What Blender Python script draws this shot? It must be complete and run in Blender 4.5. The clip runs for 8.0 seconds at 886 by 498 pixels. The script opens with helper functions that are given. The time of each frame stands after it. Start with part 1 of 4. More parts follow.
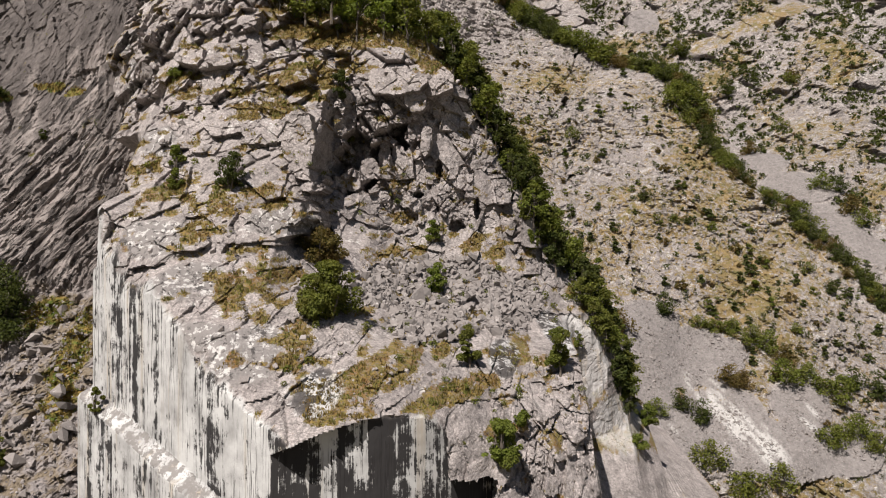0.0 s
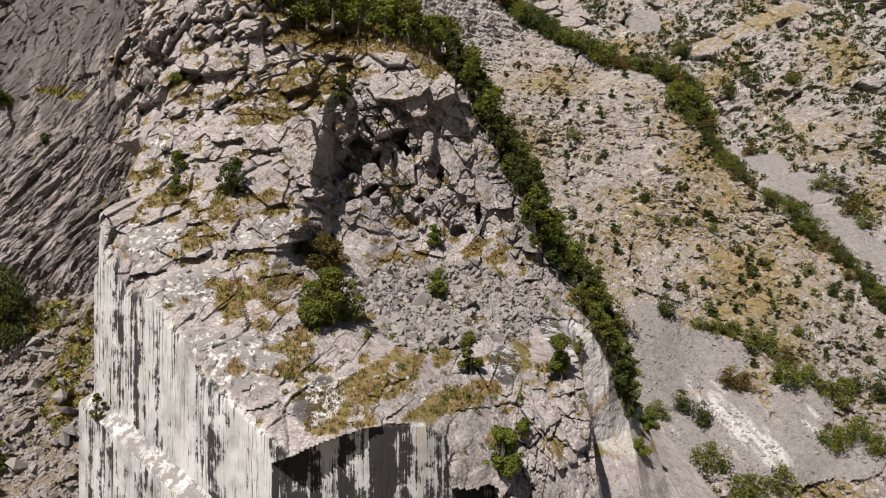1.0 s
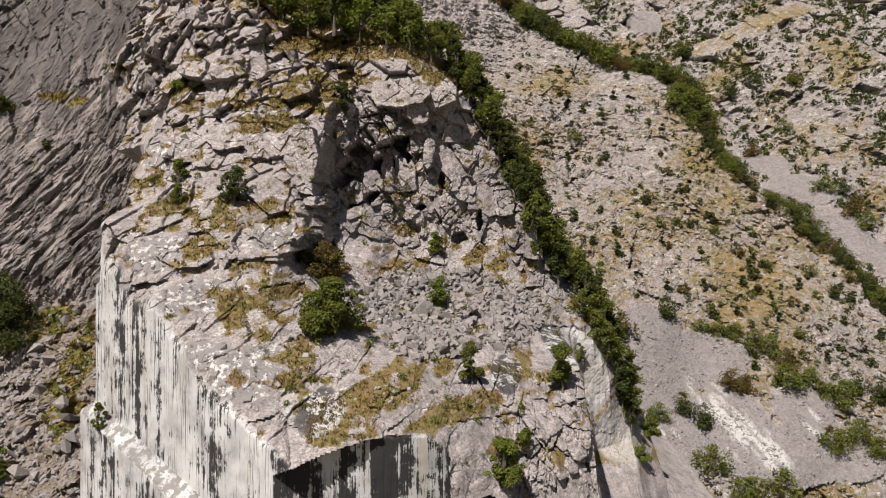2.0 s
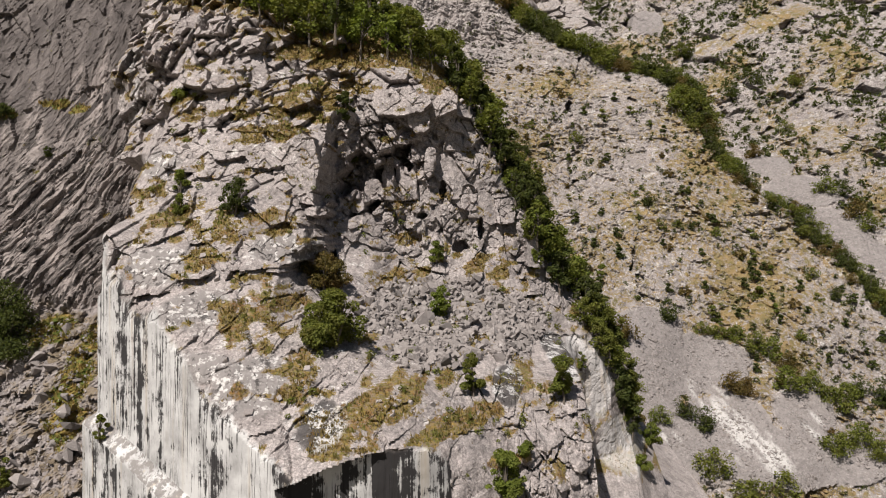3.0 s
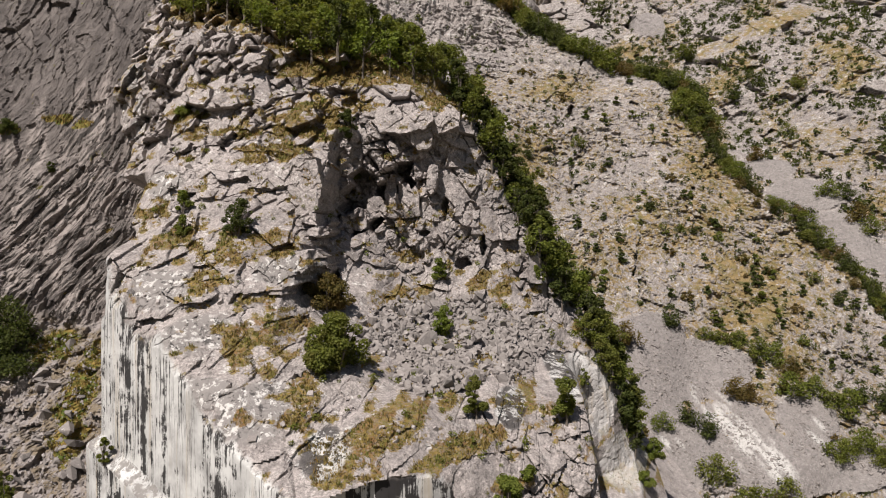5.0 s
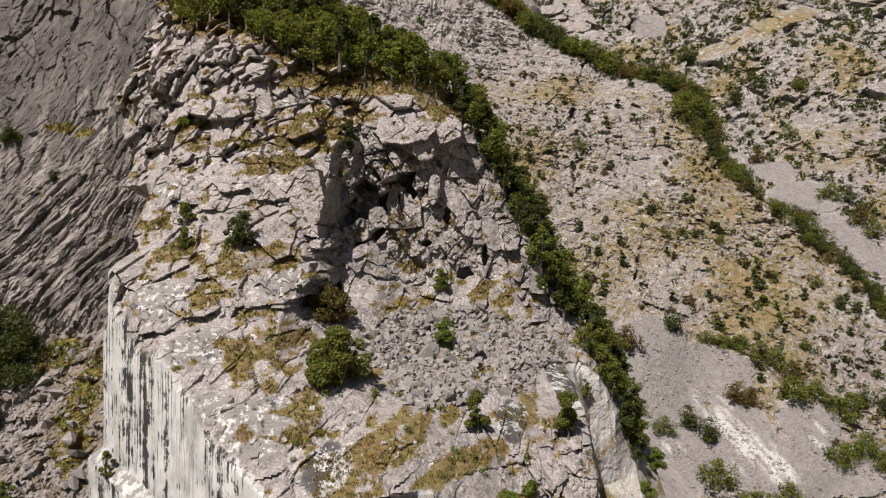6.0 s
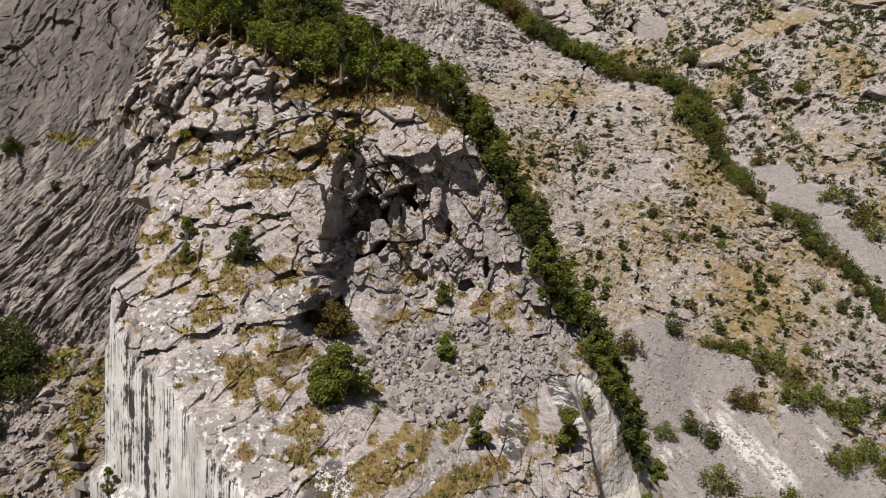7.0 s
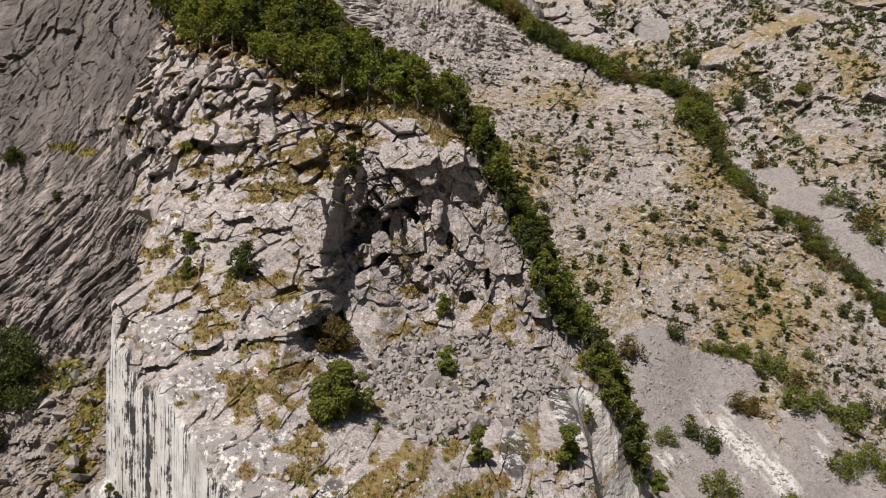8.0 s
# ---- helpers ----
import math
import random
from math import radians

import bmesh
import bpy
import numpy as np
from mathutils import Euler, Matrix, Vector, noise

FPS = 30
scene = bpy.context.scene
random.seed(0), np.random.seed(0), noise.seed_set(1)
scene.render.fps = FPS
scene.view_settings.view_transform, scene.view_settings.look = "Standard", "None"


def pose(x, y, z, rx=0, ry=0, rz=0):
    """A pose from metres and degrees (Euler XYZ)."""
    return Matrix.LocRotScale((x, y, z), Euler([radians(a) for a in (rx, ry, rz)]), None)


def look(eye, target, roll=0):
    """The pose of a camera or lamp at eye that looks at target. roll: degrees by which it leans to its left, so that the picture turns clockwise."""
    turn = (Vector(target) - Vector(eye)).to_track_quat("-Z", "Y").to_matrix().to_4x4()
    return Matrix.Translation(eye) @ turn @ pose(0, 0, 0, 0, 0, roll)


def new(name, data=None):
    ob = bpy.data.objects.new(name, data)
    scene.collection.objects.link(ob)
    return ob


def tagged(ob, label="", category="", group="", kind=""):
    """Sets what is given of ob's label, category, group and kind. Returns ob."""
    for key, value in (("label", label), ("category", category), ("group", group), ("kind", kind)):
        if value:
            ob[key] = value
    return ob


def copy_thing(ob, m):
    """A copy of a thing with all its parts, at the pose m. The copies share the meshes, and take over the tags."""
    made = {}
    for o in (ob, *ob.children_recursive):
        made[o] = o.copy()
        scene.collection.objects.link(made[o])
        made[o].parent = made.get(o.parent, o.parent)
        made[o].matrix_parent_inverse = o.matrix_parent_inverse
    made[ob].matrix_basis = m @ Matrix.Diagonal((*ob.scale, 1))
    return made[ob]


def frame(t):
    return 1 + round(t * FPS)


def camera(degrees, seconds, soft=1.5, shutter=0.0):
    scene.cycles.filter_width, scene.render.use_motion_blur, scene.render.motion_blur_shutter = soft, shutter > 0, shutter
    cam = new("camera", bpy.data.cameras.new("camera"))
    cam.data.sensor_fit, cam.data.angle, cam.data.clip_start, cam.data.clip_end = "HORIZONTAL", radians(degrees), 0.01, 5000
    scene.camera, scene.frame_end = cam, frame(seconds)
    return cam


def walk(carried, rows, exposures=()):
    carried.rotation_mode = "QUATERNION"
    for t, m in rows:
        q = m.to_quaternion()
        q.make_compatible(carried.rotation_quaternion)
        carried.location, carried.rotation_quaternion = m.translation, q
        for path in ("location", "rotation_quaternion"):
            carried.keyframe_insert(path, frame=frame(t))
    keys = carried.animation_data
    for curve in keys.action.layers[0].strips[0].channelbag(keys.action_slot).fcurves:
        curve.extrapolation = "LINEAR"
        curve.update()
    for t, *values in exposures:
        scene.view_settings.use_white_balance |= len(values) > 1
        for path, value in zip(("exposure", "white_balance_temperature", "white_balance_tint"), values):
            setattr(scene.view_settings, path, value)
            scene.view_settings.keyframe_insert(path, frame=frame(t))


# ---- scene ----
cam = camera(59.6, 8.0, soft=1.1)
METRES, EYE, TILT, LEAN, TURN = 10.0, 0.0, 0.0, 0.0, 0.0
ROWS = [
    (0.0, 0.0, 0.0, 0.0, 0.0, 0.0, -0.0),
    (0.5, 0.0004, 0.0011, 0.0304, 0.04, -0.01, -0.01),
    (1.0, -0.0001, 0.0015, 0.071, 0.09, -0.03, -0.05),
    (1.5, -0.002, 0.0016, 0.1177, 0.13, -0.05, -0.08),
    (3.0, -0.002, -0.0058, 0.2907, 0.26, -0.1, -0.03),
    (3.5, -0.0004, -0.0094, 0.3493, 0.3, -0.11, -0.01),
    (4.0, -0.0016, -0.0114, 0.4038, 0.34, -0.11, 0.04),
    (4.5, -0.0042, -0.0133, 0.4594, 0.38, -0.11, 0.08),
    (6.0, -0.0116, -0.0183, 0.6573, 0.52, -0.12, 0.04),
    (6.5, -0.0143, -0.019, 0.7431, 0.56, -0.14, 0.03),
    (7.0, -0.0152, -0.018, 0.827, 0.61, -0.15, -0.01),
    (7.5, -0.0141, -0.0175, 0.9132, 0.66, -0.17, -0.06),
    (8.0, -0.0146, -0.0159, 0.9991, 0.7, -0.19, -0.07),
]
walk(cam, [(t, pose(0, 0, EYE, TILT, LEAN, TURN) @ pose(METRES * x, METRES * y, METRES * z, 90 + pitch, roll, yaw)) for t, x, y, z, yaw, pitch, roll in ROWS],
     exposures=[(0.0, 0.74), (8.0, 0.72)])

# ---- light ----
SUN_ELEVATION, SUN_SIDE = 52.0, -26.0   # degrees above the horizon; degrees to the left of straight behind the eye
sun_way = Vector((math.sin(radians(SUN_SIDE)) * math.cos(radians(SUN_ELEVATION)), -math.cos(radians(SUN_SIDE)) * math.cos(radians(SUN_ELEVATION)), math.sin(radians(SUN_ELEVATION))))
sun = new("sun", bpy.data.lights.new("sun", "SUN"))
sun.data.energy, sun.data.angle, sun.data.color = 5.0, radians(0.53), (1.0, 0.93, 0.86)
sun.matrix_world = look(sun_way * 400, (0, 0, 0))
world = bpy.data.worlds.new("sky")
scene.world = world
world.use_nodes = True
sky = world.node_tree.nodes.new("ShaderNodeTexSky")
sky.sky_type, sky.sun_disc = "NISHITA", False
sky.sun_elevation, sky.sun_rotation = radians(SUN_ELEVATION), math.atan2(sun_way.x, sun_way.y)
back = world.node_tree.nodes["Background"]
world.node_tree.links.new(sky.outputs[0], back.inputs[0])
back.inputs[1].default_value = 0.024

# ---- landform functions ----
def rnd(i, j, seed):
    """A repeatable random number from 0 to 1 for every whole pair (i, j)."""
    h = (np.asarray(i, np.int64) * 374761393 + np.asarray(j, np.int64) * 668265263 + seed * 974634533) & 0x7FFFFFFF
    h = ((h ^ (h >> 13)) * 1274126177) & 0x7FFFFFFF
    h = ((h ^ (h >> 15)) * 374761393) & 0x7FFFFFFF
    return ((h ^ (h >> 16)) & 0xFFFFF) / 1048575.0


def soft_noise(u, v, seed):
    i, j = np.floor(u), np.floor(v)
    a, b = u - i, v - j
    a, b = a * a * (3 - 2 * a), b * b * (3 - 2 * b)
    i, j = i.astype(np.int64), j.astype(np.int64)
    low = rnd(i, j, seed) * (1 - a) + rnd(i + 1, j, seed) * a
    high = rnd(i, j + 1, seed) * (1 - a) + rnd(i + 1, j + 1, seed) * a
    return (low * (1 - b) + high * b) * 2 - 1


def fbm(u, v, seed, octaves=4):
    u, v = np.asarray(u, float), np.asarray(v, float)
    out, amp = 0.0, 0.5
    for k in range(octaves):
        out = out + amp * soft_noise(u, v, seed + 17 * k)
        u, v, amp = u * 2.03 + 5.1, v * 2.03 - 3.7, amp * 0.5
    return out


def joints(u, v, seed, tilt=0.9, square=0.0):
    """Jointed rock: every cell of a broken pattern is a tilted facet. Gives its height (about -1 to 1) and the distance to the nearest joint."""
    i0, j0 = np.floor(u).astype(np.int64), np.floor(v).astype(np.int64)
    best, second = np.full(np.shape(u), 9.0), np.full(np.shape(u), 9.0)
    height = np.zeros(np.shape(u))
    for di in (-1, 0, 1):
        for dj in (-1, 0, 1):
            i, j = i0 + di, j0 + dj
            a, b = u - (i + 0.1 + 0.8 * rnd(i, j, seed)), v - (j + 0.1 + 0.8 * rnd(i, j, seed + 1))
            round_d = np.abs(a) * 0.55 + np.abs(b) * 0.55 + 0.5 * np.sqrt(a * a + b * b)
            d = round_d * (1 - square) + square * 1.35 * np.maximum(np.abs(a), np.abs(b))
            p, q = rnd(i, j, seed + 3) * 2 - 1, rnd(i, j, seed + 4) * 2 - 1
            h = rnd(i, j, seed + 2) * 2 - 1 + 2 * tilt * np.maximum(p * a + q * b, 0.9 * q * a - 1.1 * p * b)
            near = d < best
            second = np.where(near, best, np.minimum(second, d))
            height = np.where(near, h, height)
            best = np.where(near, d, best)
    return height, second - best


def split(u, v, wide, high, seed):
    """Blocks between straight joints. Gives each block's whole-number name, the place in it (about -0.5 to 0.5) and the distance to its nearest joint in metres."""
    p, q = u / wide, v / high
    i0, j0 = np.floor(p).astype(np.int64), np.floor(q).astype(np.int64)
    best, second = np.full(np.shape(u), 99.0), np.full(np.shape(u), 99.0)
    mine = [i0, j0, p * 0, p * 0]
    other = [p * 0, p * 0]
    for di in (-1, 0, 1):
        for dj in (-1, 0, 1):
            i, j = i0 + di, j0 + dj
            cx, cy = i + 0.06 + 0.88 * rnd(i, j, seed), j + 0.06 + 0.88 * rnd(i, j, seed + 1)
            d = ((p - cx) * wide) ** 2 + ((q - cy) * high) ** 2
            near, next_one = d < best, d < second
            other = [np.where(near, mine[2], np.where(next_one, cx, other[0])), np.where(near, mine[3], np.where(next_one, cy, other[1]))]
            second = np.where(near, best, np.where(next_one, d, second))
            mine = [np.where(near, new_one, old) for new_one, old in zip((i, j, cx, cy), mine)]
            best = np.where(near, d, best)
    gap = np.hypot((mine[2] - other[0]) * wide, (mine[3] - other[1]) * high) + 1e-6
    return mine[0], mine[1], p - mine[2], q - mine[3], (second - best) / (2 * gap)


def shattered(u, v, wide, high, seed, tilt=0.8, broken=(0.8, 0.6), under=0.5):
    """Rock split by joints, most blocks split again along joints of their own, each block proud at its foot. Gives the height (about -1 to 1, larger is deeper) and how open the joint is."""
    u, v = u + 0.16 * fbm(u / 1.1, v / 1.1, seed + 61, 3), v + 0.16 * fbm(u / 1.1 + 7, v / 1.1, seed + 62, 3)
    out, crack = 0.0, np.zeros(np.shape(u))
    whole = np.ones(np.shape(u))
    for level, (share, open_by) in enumerate(((0.6, 0.13), (0.42, 0.1), (0.18, 0.08))):
        i, j, a, b, edge = split(u, v, wide, high, seed)
        p, q = rnd(i, j, seed + 3) * 2 - 1, rnd(i, j, seed + 4) * 2 - 1
        face = np.maximum(p * a + q * b, 0.8 * q * a - 1.2 * p * b + 0.15) + 0.5 * under * b
        out = out + whole * share * (1.15 * (rnd(i, j, seed + 2) * 2 - 1) + 2.0 * tilt * face)
        crack = np.maximum(crack, whole * ramp(rnd(i, j, seed + 5), 0.45, 0.9) * np.exp(-(edge / open_by) ** 2) * (1.0, 0.6, 0.3)[level])
        if level < 2:
            whole = whole * (rnd(i, j, seed + 6) < broken[level])
            turn = (rnd(i, j, seed + 7) - 0.5) * 1.2
            u, v = u * np.cos(turn) + v * np.sin(turn), v * np.cos(turn) - u * np.sin(turn)
            wide, high, seed = wide * 0.45, high * 0.48, seed + 20
    return out, crack


def ramp(v, a, b):
    s = np.clip((v - a) / (b - a), 0, 1)
    return s * s * (3 - 2 * s)


def spots(x, z, rows):
    """How deep a place lies inside the nearest of some ellipses (x, z, half width, half height): 1 in the middle, 0 on the edge."""
    out = np.full(np.shape(x), -9.0)
    for cx, cz, rx, rz in rows:
        out = np.maximum(out, 1 - np.sqrt(((x - cx) / rx) ** 2 + ((z - cz) / rz) ** 2))
    return out


# Contour lines of the buttress: height, then the rock's face in plan, x and y, from one flank to the other.
CONTOUR_FOOT = [(-90, (-60, 60, -36, 40, -14, 30, 6, 40, 17, 50, 40, 80, 70, 110, 75, 150)),
                (-36, (-37, 62, -30, 58, -14, 46, 1, 58, 10, 64, 17, 72, 26, 90, 40, 110, 44.5, 122, 45.6, 150))]
CONTOUR_FOOT += [(-24, (-37, 66, -30, 60, -14, 52, 1, 62, 10, 68, 15, 72, 17.4, 95, 19.4, 100, 25, 104, 30, 116, 31, 146)),
                 (-16, (-37, 70, -30, 63, -14, 57, -8, 58, -4, 60, 0, 65, 4, 68.8, 9, 71.4, 14.5, 76, 16.6, 97, 18.2, 101.4, 21.8, 102.6, 26, 112, 27, 140)),
                 (-13.6, (-37, 72, -29, 65, -18, 61.6, -14, 61, -8, 62.2, -4, 63.4, 0, 67, 4, 72, 9, 74.5, 14.2, 78, 16.4, 98, 17.8, 101.6, 20.8, 102.6, 25, 112.5, 26, 140.5)),
                 (-11, (-37, 74, -28, 66, -18, 65, -14, 65, -10, 65.8, -6, 66.6, -2, 69.8, 3, 75.8, 8, 78.8, 12.4, 80, 14.2, 82, 16.2, 99.5, 17.2, 101.8, 19.7, 102.8, 24, 113, 25, 141))]
CONTOUR_LEDGE = [(-8.6, (-37, 74.6, -28, 67.2, -22.8, 67.8, -18, 66.8, -12.5, 68, -8.2, 72.4, -5.4, 76.5, 0.4, 78.6, 6, 84, 9, 90.5, 11, 97, 12.5, 98.8, 16.6, 102.6, 18.5, 103.4, 22.8, 114, 24, 142)),
                 (-7, (-37, 75, -28, 69, -22.8, 69, -19, 69.2, -14.6, 70.5, -9.4, 74.8, -5.4, 80, 0.4, 82, 3.7, 88.8, 7, 91, 11, 99, 12.5, 100, 15.8, 104, 17.6, 105, 22, 115, 23, 143)),
                 (-3.5, (-37, 77, -27, 71.8, -21.7, 73.6, -17, 74.2, -15, 76.6, -10, 84, -5.8, 88, -2, 95, 2.6, 99, 8, 101, 11.8, 103, 15.4, 107, 20, 117, 21, 145))]
CONTOUR_LEDGE += [(1, (-35.4, 77.6, -29, 76.4, -22, 77.2, -17, 79, -13, 89, -9, 93, -7, 97, -3.8, 99.2, 3, 102.6, 8, 105, 12.8, 108, 17.4, 120, 18.5, 148)),
                  (3.6, (-35.2, 78, -29, 79.5, -22, 80, -16.5, 84, -13, 91.6, -10.4, 95, -6.8, 99.6, -4, 101, 3, 104, 8.5, 105.7, 12.2, 108.5, 16.7, 120.5, 17.8, 148.5))]
CONTOUR_CLIFF = [(7.5, (-37.2, 90, -34, 86.5, -28, 84.5, -22, 84.5, -14.9, 88.8, -14.5, 94.6, -8.5, 98.8, -3, 102, 4, 105.2, 8.5, 107.2, 10.6, 109.5, 15.1, 121.5, 16.2, 149.5)),
                 (15, (-44.5, 104, -36, 94, -27, 90.8, -16, 90.8, -14.6, 91.4, -14.3, 98, -8.5, 100.6, -2.5, 103.2, 4.3, 107, 7, 110, 11.5, 122, 12.6, 150))]
CONTOUR_CLIFF += [(21, (-50, 117, -41, 106, -34, 99, -28, 95.8, -20, 95.4, -14, 97.8, -9, 101.4, -4, 102.4, 0, 103.8, 3.4, 108.8, 7.9, 120.8, 9, 149)),
                  (24, (-51.2, 120, -42, 108, -34, 101, -28, 98.6, -20, 98, -16.5, 99, -11, 102.4, -5, 103.6, -1, 105, 1.6, 108.5, 6.1, 120.5, 7.2, 148.5)),
                  (30, (-53.2, 122, -42, 109.5, -34, 103.4, -28, 102.6, -22, 103.6, -14, 105, -7, 106.5, -3, 109, 1.5, 121, 2.6, 149))]
CONTOUR_TOP = [(34, (-54.2, 123.5, -42, 112.5, -34, 106, -28, 104.6, -22, 107, -16, 109, -12, 110.5, -9.5, 113, -5.5, 125, -4.4, 154)),
               (40, (-55, 127, -42, 118, -32, 112.5, -22, 116, -19, 118, -16.5, 122, -12.5, 134, -11.4, 162)),
               (48, (-54, 131, -42, 125, -30, 123, -27, 126, -23, 130, -20, 145)),
               (62, (-58, 146, -40, 146, -30, 149, -27, 155, -25, 170)),
               (72, (-60, 175, -40, 178, -32, 182, -29, 195))]
# The side cliff and the gully under it.
CONTOUR_SIDE = [(-90, (-140, 40, -80, 40, -50, 50, -30, 60)),
                (-45, (-140, 70, -80, 76, -50, 82, -34, 84)),
                (-28, (-140, 92, -80, 96, -56, 97, -48, 96, -30, 100)),
                (-20, (-140, 102, -80, 104, -58, 104.5, -48, 103, -30, 108)),
                (-10, (-140, 114, -80, 113, -58, 113, -46, 111, -30, 116)),
                (-6, (-140, 116, -80, 115.5, -62, 115.5, -48, 117, -30, 120))]
CONTOUR_SIDE += [(-1, (-140, 116, -80, 115, -62, 115.5, -48, 119, -30, 124)),
                 (14, (-140, 126, -80, 122, -58.6, 120.7, -46, 120, -30, 128)),
                 (37, (-140, 136, -80, 130, -64.8, 127.6, -50, 122.5, -30, 140)),
                 (70, (-140, 152, -80, 142, -60, 137, -48, 134, -30, 160)),
                 (90, (-140, 190, -80, 180, -60, 176, -48, 172, -30, 200))]


def lofted(x, z, contours):
    """The face's distance y between contour lines."""
    rows = np.array([np.interp(x, line[0::2], line[1::2]) + 9 * np.maximum(0, np.maximum(line[0] - x, x - line[-2])) for _, line in contours])
    level = np.array([c[0] for c in contours], float)
    k = np.clip(np.searchsorted(level, z) - 1, 0, len(level) - 2)
    part_up = np.clip((z - level[k]) / (level[k + 1] - level[k]), 0, 1)
    pick = np.arange(np.size(x)) if np.ndim(x) == 1 else None
    return rows[k, pick] * (1 - part_up) + rows[k + 1, pick] * part_up


def bench_line(x):
    return -14.2 - 0.406 * (x + 34.7)


def cut_side(x, z):
    """The sawn quarry wall on the buttress's flank, with the sloping bench at its foot."""
    step = 1.7 * ramp(bench_line(x) - z, 0, 1.9)
    y = 64.3 + (-18.1 - x) * 0.84 - step
    y = np.where(x < -35.9 - 0.75 * step, y + (-35.9 - 0.75 * step - x) * 25, y)
    return np.where(z < 5, y, -99)


def cut_front(x, z):
    """The sawn wall across the buttress's nose."""
    upper = (x < 0.4 + 0.5 * fbm(z / 1.5, z / 1.5, 73)) & (z < -13.7 - 0.03 * (x + 4.5) ** 2)
    lower = (x < 4.6 + fbm(z / 2, z / 2, 75)) & (z < -19.4 - 0.12 * x + 0.8 * fbm(x / 2, x / 2, 74))
    return np.where(upper | lower, 60.2 + (x + 14.35) * 0.32 + 0.03 * np.maximum(0, x + 6) ** 2, -99)


ALL_CONTOURS = CONTOUR_FOOT + CONTOUR_LEDGE + CONTOUR_CLIFF + CONTOUR_TOP
CAVE = [(-11.5, 12.0, 2.1, 5.4), (-10.0, 14.6, 3.2, 2.8), (-7.4, 14.4, 2.4, 3.2), (-10.3, 9.2, 2.2, 1.8)]
HOLLOWS = [(-14.4, 1.4, 2.2, 1.6), (1.9, 3.0, 1.1, 0.9), (-3.3, 7.1, 0.7, 0.5), (4.6, 5.5, 0.5, 1.6), (-0.5, 10.5, 0.5, 1.5), (15.4, -14.5, 0.8, 1.6)]
SCREE = [(-3.5, -3.8, 6.5, 2.8), (2.5, -3.6, 5.0, 3.0), (-1, -7.5, 6.0, 1.8), (8.5, -6.5, 4.5, 3.5)]


# Great blocks standing out of the rock: x, z, half width, half height, how far out, lean to the side, lean back, turn in degrees.
BLOCKS = [(-17.3, 2.9, 4.2, 1.9, 2.2, 0.15, 0.55, 8), (-16.6, 12.5, 2.0, 3.6, 1.6, -0.1, 0.1, 4), (-15.3, 8.4, 1.6, 0.7, 2.0, 0.1, 0.5, -6), (-14.9, 7.0, 1.2, 0.6, 2.2, 0.2, 0.6, 8),
          (-6.2, 22.0, 3.9, 1.9, 1.6, 0.05, 0.35, 3), (-0.9, 22.4, 2.3, 1.9, 1.5, -0.35, 0.2, 18), (-3.6, 19.6, 1.5, 1.5, 1.0, 0.4, 0.2, 25), (-2.2, 14.4, 0.8, 2.0, 1.3, 0.1, 0.05, -5),
          (3.4, -0.6, 1.4, 0.9, 1.6, 0.2, 0.6, 15), (1.2, -5.0, 2.2, 0.8, 1.8, 0.1, 1.1, -10), (-27.5, 24.6, 2.3, 1.6, 1.5, 0.3, 0.5, 20), (-33, 25.2, 2.4, 1.4, 1.6, -0.3, 0.5, -15)]
BLOCKS += [(-9.6, 10.6, 1.2, 1.4, -2.2, 0.2, 0.1, 12), (-7.8, 12.6, 0.8, 1.8, -2.6, 0.1, 0.0, -4), (-5.8, 11.8, 1.0, 2.0, -1.6, -0.2, 0.05, 6), (-11.4, 8.2, 1.0, 0.9, -1.2, 0.2, 0.3, 20),
           (-24.5, 15.0, 3.4, 1.7, 0.9, 0.1, 0.7, 12), (-30.5, 13.5, 3.0, 1.8, 0.8, -0.1, 0.7, -6), (-20.5, 13.6, 2.6, 1.6, 0.9, 0.1, 0.5, 6), (-26, 1.0, 2.6, 1.1, 0.7, 0.1, 1.0, -8)]


def with_blocks(x, z, y):
    for cx, cz, hw, hh, out, lean, back, turn in BLOCKS:
        near = (np.abs(x - cx) < 2 * hw + hh) & (np.abs(z - cz) < 2 * hh + hw)
        if not near.any():
            continue
        a, b = x[near] - cx, z[near] - cz
        base = lofted(np.array([cx], float), np.array([cz], float), ALL_CONTOURS)[0]
        c, s = math.cos(math.radians(turn)), math.sin(math.radians(turn))
        u, v = (a * c + b * s) / hw, (b * c - a * s) / hh
        ragged = 0.22 * fbm(x[near] / 1.3, z[near] / 1.3, 81)
        inside = np.maximum(np.abs(u) + 0.35 * np.abs(v), np.abs(v) + 0.25 * np.abs(u)) + ragged < 1.05
        broken = 0.22 * shattered(x[near] + 0.1 * z[near], z[near], 3.4, 2.4, 85, 0.8)[0]
        face = broken + base - out + lean * a + back * b + 0.35 * np.abs(u + 0.3 * v) + 0.12 * fbm(x[near] / 0.7, z[near] / 0.7, 83)
        y[near] = np.where(inside, np.minimum(y[near], np.maximum(face, y[near] - 6.0)) if out > 0 else face, y[near])
    return y


